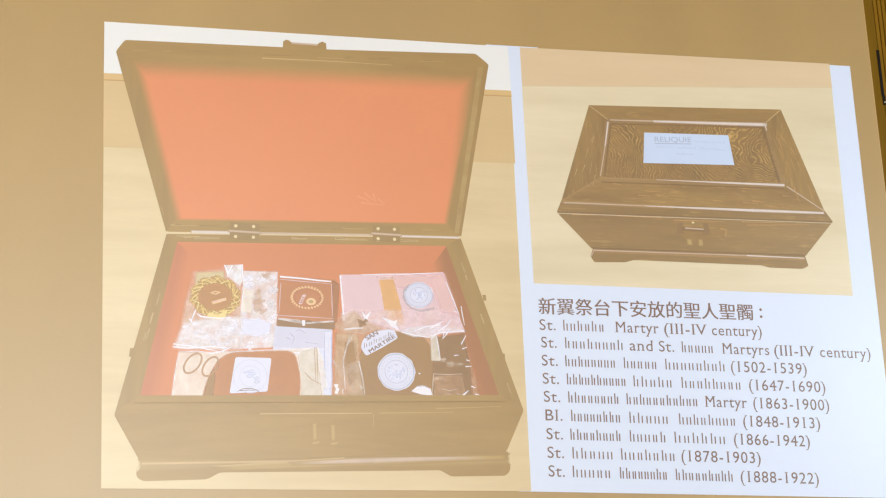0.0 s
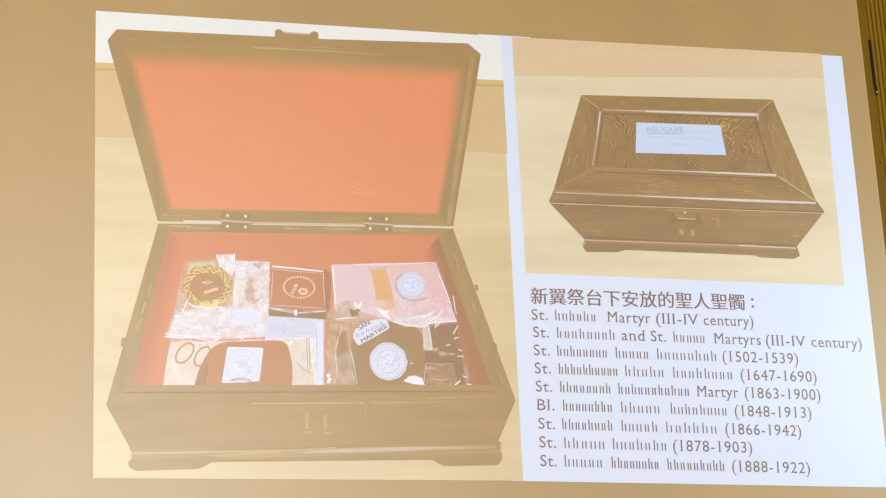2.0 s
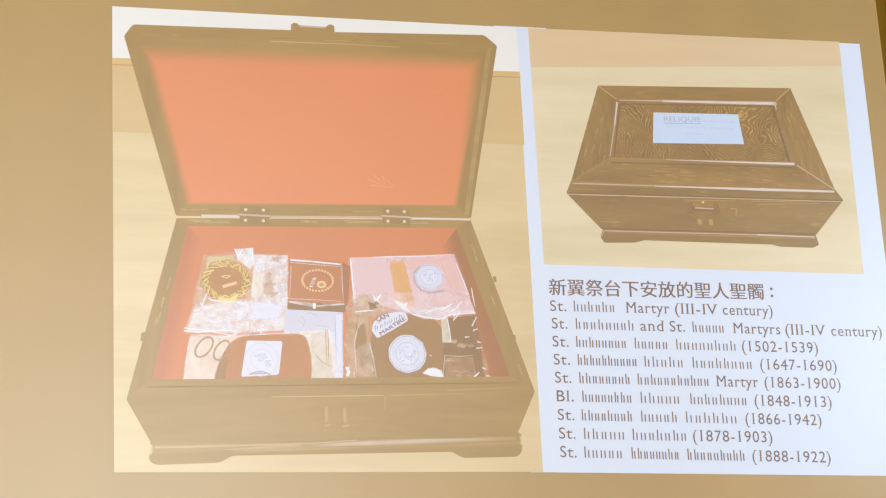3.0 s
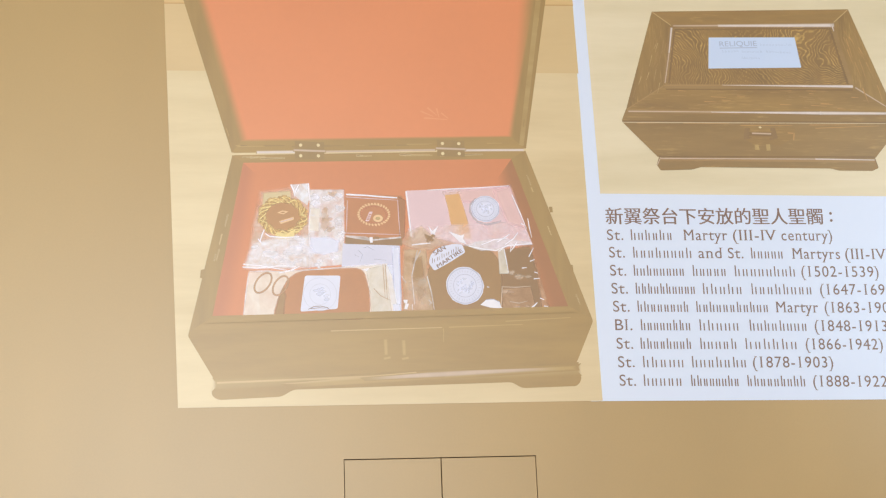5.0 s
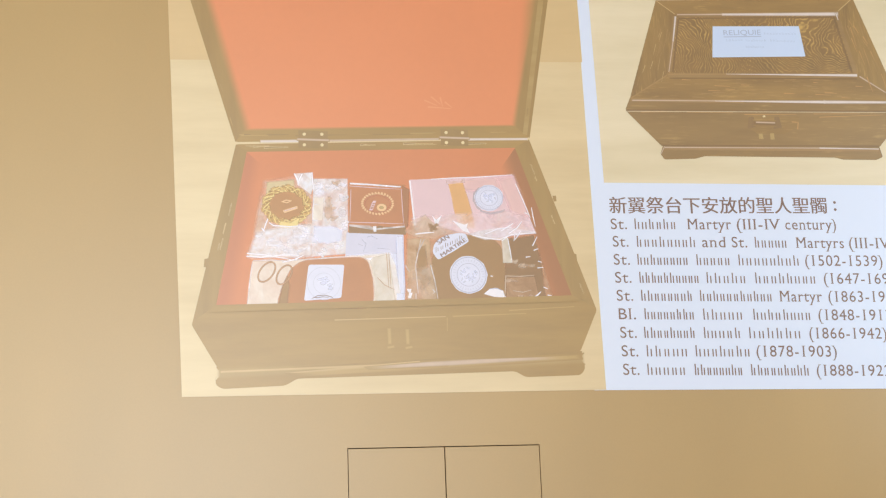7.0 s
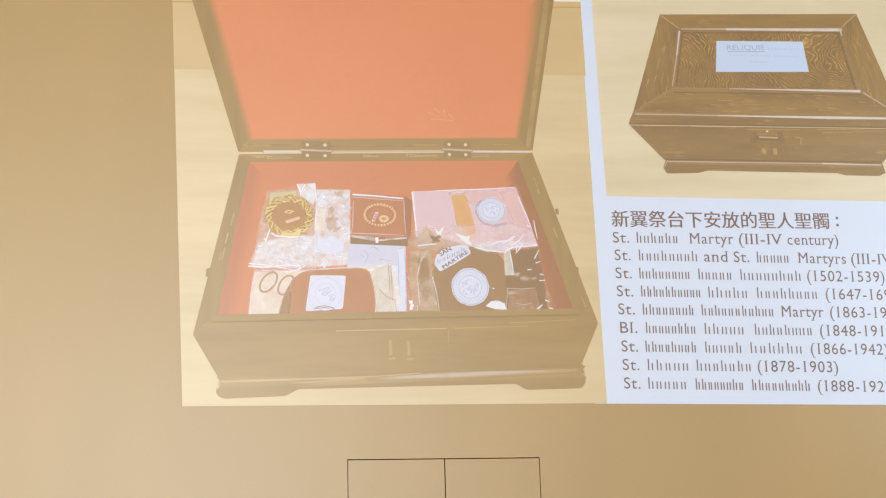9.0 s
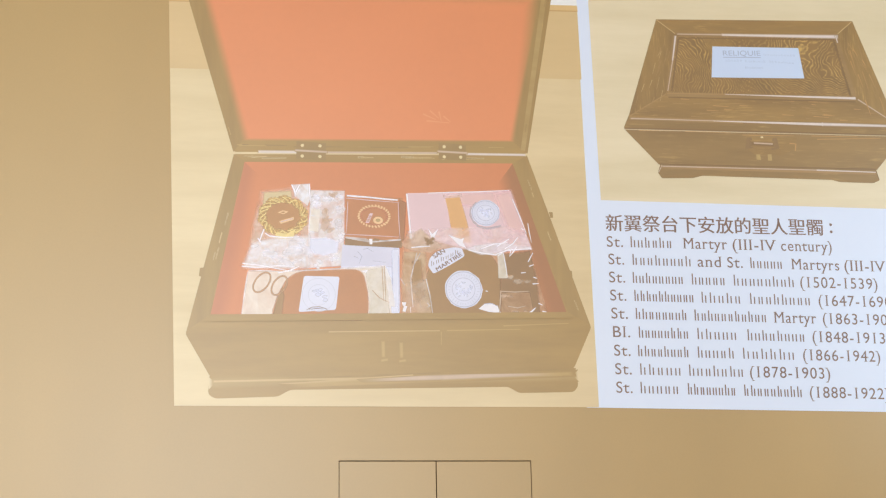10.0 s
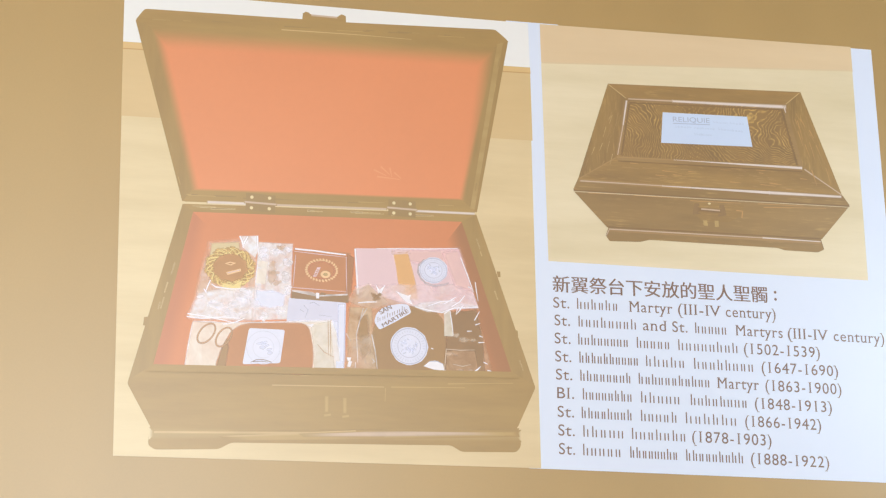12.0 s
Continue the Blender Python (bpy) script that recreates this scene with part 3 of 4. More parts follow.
streak("plinth_highlight", (-1.837, 3.504), (-0.276, 3.546), 0.014, CHEST_LIGHT, photo, 7)
streak("foot_line", (-1.222, 3.530), (-0.183, 3.579), 0.007, CHEST_SIDE, photo, 6.5, 0.011)
streak("foot_line", (-0.183, 3.579), (1.214, 3.630), 0.011, CHEST_SIDE, photo, 6.5, 0.009)
graded_flat("plinth_highlight", [(-1.315, 3.487), (-0.183, 3.574), (1.204, 3.615), (1.221, 3.566), (-0.089, 3.497), (-1.222, 3.449)], [(-1.035, 3.487), (-0.160, 3.545), (1.124, 3.591), (1.134, 3.586), (-0.064, 3.531), (-0.988, 3.473)], CHEST_PALE, photo, 7)
graded_flat("plinth_shine", [(-0.659, 3.530), (0.009, 3.579), (1.076, 3.600), (1.094, 3.571), (0.055, 3.521), (-0.612, 3.502)], [(-0.231, 3.545), (0.056, 3.555), (0.587, 3.580), (0.606, 3.575), (0.080, 3.545), (-0.208, 3.535)], SHINE, photo, 8)
flat("rim_side", [(-1.706, 5.479), (-1.614, 5.416), (-1.883, 4.062), (-2.065, 3.928)], CHEST_SIDE, photo, 5)
flat("rim_side", [(0.852, 5.537), (0.728, 5.464), (1.171, 4.122), (1.356, 4.015)], CHEST_SIDE, photo, 5)
flat("knob", [(-1.970, 4.464), (-1.924, 4.475), (-1.935, 4.387), (-1.976, 4.396)], CHEST_SIDE, photo, 5)
flat("knob", [(1.033, 5.020), (1.064, 5.021), (1.067, 4.970), (1.042, 4.969)], CHEST_SIDE, photo, 6)
flat("knob", [(1.176, 4.503), (1.215, 4.493), (1.218, 4.443), (1.188, 4.442)], CHEST_SIDE, photo, 6)
interior = [(-1.614, 5.411), (0.723, 5.459), (1.156, 4.122), (-1.873, 4.063)]
flat("box_lining", interior, LINING_LOW, photo, 6, "red cloth lining of the chest")
# darker tones paint the shade down the box's inner walls
graded_flat("side_lining", [(0.723, 5.459), (1.156, 4.122), (0.800, 4.116), (0.570, 5.250)], [(0.722, 5.456), (1.154, 4.123), (1.080, 4.122), (0.705, 5.400)], LINING_DIM, photo, 7)
graded_flat("side_lining", [(-1.614, 5.411), (-1.873, 4.063), (-1.680, 4.066), (-1.480, 5.290)], [(-1.613, 5.408), (-1.871, 4.065), (-1.835, 4.066), (-1.595, 5.370)], LINING_MID, photo, 7)
streak("front_groove", (-0.889, 3.931), (0.052, 3.951), 0.008, CHEST_LIGHT, photo, 6, 0.004)
soft_flat("lock_plate", [(-0.655, 3.940), (0.065, 3.938), (0.056, 3.782), (-0.657, 3.746)], CHEST, photo, 5.4, 0.010, "faint plate round the lock")
streak("front_groove", (0.065, 3.943), (0.062, 3.826), 0.006, CHEST_PALE, photo, 6, 0.003)
for pin in (((-0.432, 3.853), (-0.429, 3.723), (-0.448, 3.689)), ((-0.279, 3.844), (-0.276, 3.718), (-0.296, 3.684))):
    streak("lock_pin", pin[0], pin[1], 0.022, CHEST_PALE, photo, 8, 0.018)
    streak("lock_pin", pin[2], (pin[2][0] + 0.055, pin[2][1] + 0.010), 0.014, CHEST_PALE, photo, 8)
for a, b in (((0.067, 4.056), (0.628, 4.070)), ((0.677, 4.075), (1.196, 4.093)), ((0.113, 3.953), (0.747, 3.972)), ((0.601, 4.000), (1.168, 4.028))):
    streak("rim_line", a, b, 0.008, CHEST_PALE, photo, 6, 0.004)
streak("lid_seam", (-1.497, 5.506), (-1.165, 5.512), 0.018, GLOSS, photo, 7)
streak("lid_seam", (-0.904, 5.516), (0.051, 5.537), 0.014, SHINE, photo, 7)
streak("lid_seam", (0.312, 5.535), (0.837, 5.541), 0.016, GLOSS, photo, 7)


def hinge(tl, br, label):
    h = flat("hinge", [tl, (br[0], tl[1] - 0.01), br, (tl[0], br[1] + 0.01)], HINGE, photo, 11, label)
    streak("barrel", (tl[0] - 0.01, (tl[1] + br[1]) / 2), (br[0] + 0.01, (tl[1] + br[1]) / 2 - 0.008), 0.014, SHINE, h, 12)
    for u in (0.2, 0.8):
        for v in (0.22, 0.8):
            oval("screw_head", (tl[0] + u * (br[0] - tl[0]), tl[1] + v * (br[1] - tl[1])), 0.015, 0.015, BRASS, h, 12, 12)
    return h


hinge((-1.172, 5.610), (-0.918, 5.443), "brown hinge with four brass screws")
hinge((0.068, 5.631), (0.310, 5.472), "brown hinge with four brass screws")

# the contents of the chest
def blots(name, at, material, parent, layer, size, count, reach, feather=0.03, flat_share=0.5):
    """Soft blotches scattered round the points given, one mesh of them."""
    bm = soft_mesh()
    for c in at:
        for i in range(count):
            p = (c[0] + reach[0] * (random.random() - 0.5), c[1] + reach[1] * (random.random() - 0.5))
            s = size * (0.5 + random.random())
            add_soft(bm, oval_points(p, s, s * (flat_share + 0.3 * random.random()), 10, 1.2 * (random.random() - 0.5), 0.4), layer + 0.02 * i, min(feather, s * 0.6))
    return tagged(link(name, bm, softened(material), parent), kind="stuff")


def glints(name, lines, material, parent, layer, width=0.012):
    """Bright creases of plastic, each a thin tapering soft line through its points."""
    bm = soft_mesh()
    for pts in lines:
        left, right = [], []
        for i, p in enumerate(pts):
            a, b = Vector(pts[max(i - 1, 0)]), Vector(pts[min(i + 1, len(pts) - 1)])
            d = (b - a).normalized()
            k = width * (0.5 if i else 0.35) * (0.25 if i == len(pts) - 1 else 1.0)
            left.append((p[0] - d.y * k, p[1] + d.x * k))
            right.append((p[0] + d.y * k, p[1] - d.x * k))
        add_soft(bm, left + right[::-1], layer, width * 0.5)
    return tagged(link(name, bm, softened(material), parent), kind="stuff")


random.seed(3)
bag = soft_flat("relic_bag", [(-1.466, 5.145), (-1.215, 5.186), (-1.056, 5.176), (-1.062, 4.753), (-1.071, 4.475), (-1.556, 4.458), (-1.622, 4.497), (-1.564, 4.595), (-1.525, 4.854)], HAZE, photo, 8, 0.05, "clear plastic bag with a gilt wreath")
soft_flat("pale_card", [(-1.442, 5.140), (-1.215, 5.160), (-1.198, 5.029), (-1.457, 5.004)], PALE_CARD, bag, 9, 0.025)
soft_flat("bag_back", [(-1.495, 5.029), (-1.062, 5.054), (-1.062, 4.733), (-1.545, 4.694)], HAZE_THIN, bag, 9.5, 0.06)
WREATH = (-1.280, 4.934)
soft_flat("medal", oval_points(WREATH, 0.165, 0.138), MEDAL, bag, 10, 0.03, "brown medal inside the wreath")
WREATH_X, WREATH_Z, ROPE = 0.178, 0.150, 0.044
bm = soft_mesh()
for i in range(40):
    a, b = 2 * math.pi * i / 40, 2 * math.pi * (i + 1.15) / 40
    for_out, for_in = 1.0 + ROPE * (4.2 + 1.3 * math.sin(i * 1.57)), 1.0 - ROPE * (4.0 + 1.2 * math.sin(i * 1.57 + 1))
    pts = [(WREATH[0] + WREATH_X * k * math.cos(c), WREATH[1] + WREATH_Z * k * math.sin(c)) for c, k in ((a, for_in), (b, for_in), (b, for_out), (a, for_out))]
    add_soft(bm, pts, 11 + 0.01 * i, 0.012)
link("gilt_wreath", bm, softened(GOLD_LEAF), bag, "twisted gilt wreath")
for shade_mat, count, slip, wide in ((GILT_DARK, 22, 0.15, 0.009), (GILT_LIGHT, 22, 0.0, 0.012), (GILT_LIGHT, 17, 0.07, 0.007)):
    bm = soft_mesh()
    for i in range(count):
        a = 2 * math.pi * i / count + slip + 0.10 * (random.random() - 0.5)
        lean = (0.30 + 0.14 * random.random()) * (1 if shade_mat is GILT_DARK or i % 4 else -0.8)
        run = []
        for k in (-1.0, -0.45, 0.0, 0.45, 1.0):
            c, r = a + lean * k * 0.62, 1.0 + ROPE * (3.4 * k + 0.9 * math.sin(3.1 * k))
            run.append((WREATH[0] + WREATH_X * r * math.cos(c), WREATH[1] + WREATH_Z * r * math.sin(c)))
        side = [(x + 0.3 * wide, z - wide * (0.5 + 0.5 * random.random())) for x, z in run]
        add_soft(bm, run + side[::-1], 12 + 0.02 * i, 0.007)
    tagged(link("gilt_twist", bm, softened(shade_mat), bag), kind="stuff")
soft_flat("gilt_drop", [(-1.334, 4.793), (-1.249, 4.778), (-1.171, 4.823), (-1.187, 4.753), (-1.259, 4.734), (-1.344, 4.744)], GILT_LIGHT, bag, 12.6, 0.02)
flat("script_mark", [(-1.328, 4.964), (-1.285, 4.984), (-1.232, 4.974), (-1.275, 4.949)], CREAM, bag, 13)
flat("script_mark", [(-1.304, 4.964), (-1.280, 4.974), (-1.256, 4.969), (-1.280, 4.959)], MEDAL, bag, 13.4)
flat("paper_slip", [(-1.314, 4.888), (-1.189, 4.928), (-1.185, 4.903), (-1.300, 4.863)], CREAM, bag, 13, soft=0.008)
streak("slip_line", (-1.300, 4.883), (-1.199, 4.913), 0.005, PINK, bag, 13.4)
soft_flat("white_flap", [(-1.210, 5.216), (-1.060, 5.227), (-1.047, 5.105), (-1.072, 5.029), (-1.182, 5.115)], BAG_WHITE, bag, 12, 0.012)
glints("flap_fold", [[(-1.210, 5.216), (-1.186, 5.166), (-1.177, 5.110)], [(-1.142, 5.216), (-1.167, 5.166), (-1.182, 5.120)], [(-1.060, 5.227), (-1.056, 5.146), (-1.048, 5.065)]], GLINT, bag, 13, 0.016)
soft_flat("bag_film", [(-1.531, 4.694), (-1.316, 4.744), (-1.062, 4.763), (-1.066, 4.480), (-1.603, 4.482), (-1.569, 4.605)], BAG_WHITE, bag, 12, 0.05)
blots("bag_fold", [(-1.460, 4.630), (-1.317, 4.595), (-1.164, 4.654), (-1.222, 4.555), (-1.101, 4.703)], GLINT_SOFT, bag, 13, 0.05, 3, (0.16, 0.08), 0.04, 0.3)
glints("bag_edge", [[(-1.622, 4.487), (-1.499, 4.477), (-1.318, 4.496), (-1.176, 4.490)], [(-1.617, 4.512), (-1.461, 4.496), (-1.224, 4.451)], [(-1.439, 4.814), (-1.459, 4.764), (-1.478, 4.704)],
                    [(-1.430, 4.779), (-1.392, 4.754), (-1.258, 4.743), (-1.143, 4.753)], [(-1.492, 4.734), (-1.464, 4.694), (-1.478, 4.724)], [(-1.319, 4.432), (-1.214, 4.456), (-1.137, 4.495)]], GLINT, bag, 14, 0.013)

bag = soft_flat("crumpled_bag", [(-1.046, 5.171), (-0.755, 5.172), (-0.759, 4.753), (-0.773, 4.503), (-1.071, 4.480), (-1.067, 4.753)], BAG_WHITE, photo, 8.4, 0.014, "crumpled white plastic bag")
blots("bag_fold", [(-1.003, 5.105), (-0.912, 5.100), (-0.814, 5.105), (-0.802, 5.004), (-1.014, 5.044)], GLINT_SOFT, bag, 9, 0.026, 4, (0.06, 0.04), 0.025, 0.5)
blots("bag_hollow", [(-0.905, 4.903), (-0.883, 4.828), (-0.928, 4.979), (-0.848, 5.105)], BAG_SHADE, bag, 9.5, 0.030, 2, (0.05, 0.07), 0.035, 0.3)
soft_flat("brown_item", [(-0.952, 4.994), (-0.908, 5.014), (-0.882, 4.863), (-0.931, 4.793), (-0.960, 4.828)], BAG_SHADE, bag, 10, 0.03)
soft_flat("paper_strip", [(-1.044, 5.004), (-0.962, 4.999), (-0.979, 4.798), (-1.061, 4.808)], BAG, bag, 12, 0.006)
glints("strip_tape", [[(-1.061, 4.803), (-1.055, 4.903), (-1.044, 4.999)], [(-1.045, 4.944), (-1.016, 4.939)]], GLINT, bag, 12.5, 0.008)
soft_flat("paper_disc", [(-1.048, 4.743), (-0.884, 4.743), (-0.808, 4.713), (-0.819, 4.623), (-0.935, 4.593), (-1.050, 4.614)], SEAL, bag, 12, 0.03)
blots("bag_glint", [(-0.804, 4.893), (-0.788, 4.753), (-0.840, 4.553), (-0.993, 4.534)], GLINT_SOFT, bag, 12.6, 0.02, 5, (0.06, 0.10), 0.02, 0.5)

papers = flat("folded_paper", [(-0.774, 4.693), (-0.285, 4.671), (-0.288, 4.096), (-0.365, 4.096), (-0.417, 4.492), (-0.788, 4.479)], LILAC, photo, 8.2, "pale lilac folded papers", 0.012)
glints("paper_crease", [[(-0.645, 4.632), (-0.608, 4.592), (-0.633, 4.523)], [(-0.596, 4.652), (-0.562, 4.662), (-0.510, 4.632)], [(-0.675, 4.592), (-0.637, 4.572)], [(-0.512, 4.552), (-0.406, 4.542)]], SEAL_INK, papers, 9, 0.005)
soft_flat("paper_edge", [(-0.407, 4.502), (-0.353, 4.502), (-0.353, 4.195), (-0.377, 4.195)], SEAL, papers, 9, 0.008)
soft_flat("paper_edge", [(-0.349, 4.651), (-0.296, 4.656), (-0.296, 4.155), (-0.350, 4.116)], SEAL, papers, 9, 0.010)
glints("paper_shade", [[(-0.351, 4.601), (-0.348, 4.353), (-0.340, 4.131)], [(-0.292, 4.601), (-0.287, 4.303), (-0.282, 4.155)]], SEAL_INK, papers, 9.5, 0.006)

case = flat("relic_case", [(-0.746, 5.136), (-0.252, 5.117), (-0.261, 4.676), (-0.755, 4.688)], DEEP_BROWN, photo, 10, "small brown case with clear lid", 0.012)
flat("case_front", [(-0.754, 4.748), (-0.264, 4.737), (-0.266, 4.671), (-0.755, 4.688)], CASE_DARK, case, 11)
# dark strip painting the shadow on the lining beside the case
soft_flat("case_shade", [(-0.282, 5.106), (-0.224, 5.076), (-0.244, 4.752), (-0.289, 4.701)], LINING_DIM, case, 10.5, 0.02)
glints("case_edge", [[(-0.736, 5.131), (-0.585, 5.121), (-0.414, 5.106), (-0.297, 5.101)], [(-0.736, 5.126), (-0.634, 5.121), (-0.478, 5.116)], [(-0.429, 5.106), (-0.341, 5.101), (-0.297, 5.096)]], GLINT, case, 12, 0.013)
glints("case_line", [[(-0.741, 5.106), (-0.537, 5.091), (-0.283, 5.076)], [(-0.728, 5.075), (-0.736, 4.903), (-0.743, 4.793)], [(-0.748, 4.783), (-0.545, 4.777), (-0.273, 4.767)], [(-0.293, 5.076), (-0.288, 4.903), (-0.282, 4.777)]], PINK, case, 12, 0.007)
flat("case_rail", [(-0.749, 4.763), (-0.575, 4.752), (-0.527, 4.727), (-0.273, 4.752), (-0.274, 4.737), (-0.537, 4.712), (-0.749, 4.748)], GLINT_SOFT, case, 12.2, soft=0.004)
flat("case_clasp", [(-0.546, 4.747), (-0.517, 4.747), (-0.518, 4.697), (-0.542, 4.697)], GLINT, case, 13, soft=0.006)
flat("clasp_hole", [(-0.502, 4.752), (-0.463, 4.747), (-0.464, 4.727), (-0.502, 4.732)], CASE_DARK, case, 13)
BEADS = (-0.502, 4.949)
bm = bmesh.new()
for i in range(30):
    a = 2 * math.pi * i / 30
    k = 0.85 + 0.3 * random.random()
    p = (BEADS[0] + 0.132 * math.cos(a), BEADS[1] + 0.094 * math.sin(a))
    add_flat(bm, oval_points(p, 0.013 * k, 0.0085, 8, a + 0.5), 12)
tagged(link("bead", bm, CREAM, case, "ring of small cream beads"), kind="stuff")
bm = soft_mesh()
for i in range(26):
    a = 2 * math.pi * (i + 0.5) / 26
    add_soft(bm, oval_points((BEADS[0] + 0.112 * math.cos(a), BEADS[1] + 0.075 * math.sin(a)), 0.010, 0.007, 8), 11.5, 0.006)
tagged(link("bead_back", bm, softened(LINING_MID), case), kind="stuff")
glints("ring_arc", [[(BEADS[0] + 0.1 * math.cos(a / 10), BEADS[1] + 0.088 * math.sin(a / 10)) for a in range(9, 23, 2)]], CREAM, case, 12, 0.006)
slip = flat("paper_slip", [(-0.540, 4.974), (-0.511, 4.974), (-0.547, 4.888), (-0.576, 4.888)], PINK, case, 12, soft=0.004)
for k in (0.25, 0.45, 0.65, 0.8):
    streak("slip_bar", lerp((-0.535, 4.969), (-0.571, 4.888), k), lerp((-0.516, 4.969), (-0.552, 4.888), k), 0.006, RED_BROWN, slip, 13)
disc = soft_flat("cream_disc", oval_points((-0.468, 4.913), 0.044, 0.034, 20), CREAM, case, 12, 0.008)
soft_flat("disc_mark", oval_points((-0.468, 4.913), 0.018, 0.012, 12), PIN, case, 13, 0.008)

pink = flat("pink_card", [(-0.221, 5.163), (0.154, 5.179), (0.694, 5.211), (0.733, 5.082), (0.842, 4.760), (0.868, 4.684), (0.429, 4.629), (-0.177, 4.691)], PINK, photo, 8.6, "pink card with a seal and an orange ribbon in clear plastic", 0.012)
soft_flat("rosy_fold", [(0.154, 5.169), (0.679, 5.201), (0.723, 5.082), (0.596, 5.031), (0.151, 5.082)], PINK_ROSE, pink, 9, 0.06)
soft_flat("rosy_fold", [(0.552, 5.159), (0.694, 5.201), (0.815, 4.826), (0.662, 4.862)], PINK_ROSE, pink, 9.1, 0.06)
soft_flat("ribbon", [(0.118, 5.128), (0.243, 5.148), (0.286, 4.995), (0.320, 4.852), (0.334, 4.730), (0.196, 4.731), (0.158, 4.893), (0.143, 5.005)], ORANGE, pink, 9.6, 0.012, "orange ribbon")
soft_flat("ribbon_clip", [(0.099, 5.158), (0.263, 5.174), (0.267, 5.138), (0.108, 5.122)], PINK_PALE, pink, 10, 0.008)
glints("clip_teeth", [[(0.103, 5.133), (0.109, 5.158)], [(0.153, 5.143), (0.193, 5.148)], [(0.228, 5.148), (0.253, 5.159)]], CORD, pink, 10.4, 0.006)
soft_flat("veil", [(-0.212, 4.822), (0.093, 4.852), (0.663, 4.882), (0.810, 4.831), (0.868, 4.684), (0.527, 4.629), (0.134, 4.650), (-0.183, 4.681)], PINK_PALE, pink, 10.2, 0.03)


def seal(c, rx, rz, parent, layer, rag=0.05):
    """A round paper seal: two inked rings, worn lettering as bars between them, a blotted emblem."""
    s = flat("seal", oval_points(c, rx, rz, 30, 0.2, rag), SEAL, parent, layer, "round white paper seal with faint rings")
    ring("seal_ring", c, rx * 0.95, rz * 0.95, 0.007, SEAL_INK, s, layer + 1)
    ring("seal_ring", c, rx * 0.62, rz * 0.62, 0.005, SEAL_INK, s, layer + 1)
    bm = bmesh.new()
    for i in range(34):
        a = 2 * math.pi * (i + 0.3 * random.random()) / 34
        k, m = 0.68 + 0.05 * random.random(), 0.80 + 0.08 * random.random()
        add_streak(bm, (c[0] + rx * k * math.cos(a), c[1] + rz * k * math.sin(a)), (c[0] + rx * m * math.cos(a), c[1] + rz * m * math.sin(a)), 0.006, 0.009, layer + 1)
    tagged(link("seal_bar", bm, SEAL_FAINT, s), kind="stuff")
    bm = soft_mesh()
    for k in range(26):
        a, far = random.random() * 6.28, 0.45 * math.sqrt(random.random())
        add_soft(bm, oval_points((c[0] + rx * far * math.cos(a), c[1] + rz * far * math.sin(a)), rx * 0.075, rz * 0.03, 9, random.random() * 3, 0.4), layer + 1, 0.008)
    tagged(link("seal_emblem", bm, softened(SEAL_FAINT), s), kind="stuff")
    return s


glints("seal_shadow", [[(0.389, 5.092), (0.342, 5.041), (0.335, 4.974), (0.367, 4.913), (0.405, 4.878)], [(0.390, 4.883), (0.478, 4.857), (0.579, 4.877), (0.604, 4.893)]], SEAL_SHADE, pink, 10.6, 0.014)
seal((0.470, 5.000), 0.128, 0.118, pink, 11, 0.06)
streak("card_edge", (-0.217, 5.158), (-0.185, 4.752), 0.012, GLINT, pink, 10)
glints("card_edge", [[(-0.034, 5.168), (0.154, 5.179), (0.403, 5.190), (0.684, 5.211)], [(0.840, 4.913), (0.850, 4.831), (0.866, 4.740)], [(0.710, 5.129), (0.768, 4.980), (0.825, 4.821)]], GLINT, pink, 12, 0.009)
soft_flat("veil_fold", [(-0.035, 4.847), (0.002, 4.802), (0.053, 4.847), (0.021, 4.776), (0.000, 4.746)], GLINT, pink, 12, 0.008)
soft_flat("veil_fold", [(0.140, 4.797), (0.247, 4.761), (0.277, 4.771), (0.265, 4.731), (0.293, 4.680), (0.235, 4.700)], GLINT, pink, 12, 0.010)
soft_flat("veil_fold", [(0.273, 4.675), (0.363, 4.700), (0.532, 4.730), (0.671, 4.725), (0.858, 4.699), (0.867, 4.679), (0.653, 4.664), (0.552, 4.629), (0.419, 4.624)], GLINT_SOFT, pink, 12, 0.018)
glints("veil_crease", [[(0.312, 4.665), (0.429, 4.639), (0.547, 4.624), (0.653, 4.669), (0.863, 4.684)], [(0.560, 4.700), (0.642, 4.750), (0.673, 4.770)], [(0.629, 4.679), (0.706, 4.730), (0.748, 4.786)],
                       [(0.683, 4.669), (0.670, 4.613), (0.707, 4.659), (0.734, 4.699)], [(0.421, 4.675), (0.532, 4.720), (0.656, 4.735)], [(-0.183, 4.676), (-0.100, 4.686), (-0.021, 4.691)], [(0.777, 4.867), (0.807, 4.852)]], GLINT, pink, 13, 0.013)

lower = soft_flat("pouch_bag", [(-1.570, 4.443), (-1.128, 4.456), (-0.841, 4.479), (-0.406, 4.512), (-0.361, 4.402), (-0.313, 4.067), (-1.619, 4.063), (-1.599, 4.262)], BAG, photo, 9, 0.016, "clear plastic bag holding a red-brown pouch")
soft_flat("pouch", rounded([(-1.379, 4.037), (-1.331, 4.202), (-1.282, 4.319), (-1.224, 4.407), (-1.104, 4.460), (-0.610, 4.478), (-0.570, 4.344), (-0.550, 4.206), (-0.564, 4.030)], 0.09), RED_BROWN, lower, 10, 0.02, "red-brown cloth pouch")
# darker wedge painting the shadow on the pouch's left edge
soft_flat("pouch_shade", [(-1.361, 4.042), (-1.331, 4.192), (-1.277, 4.319), (-1.264, 4.235), (-1.285, 4.041)], POUCH, lower, 10.4, 0.03)
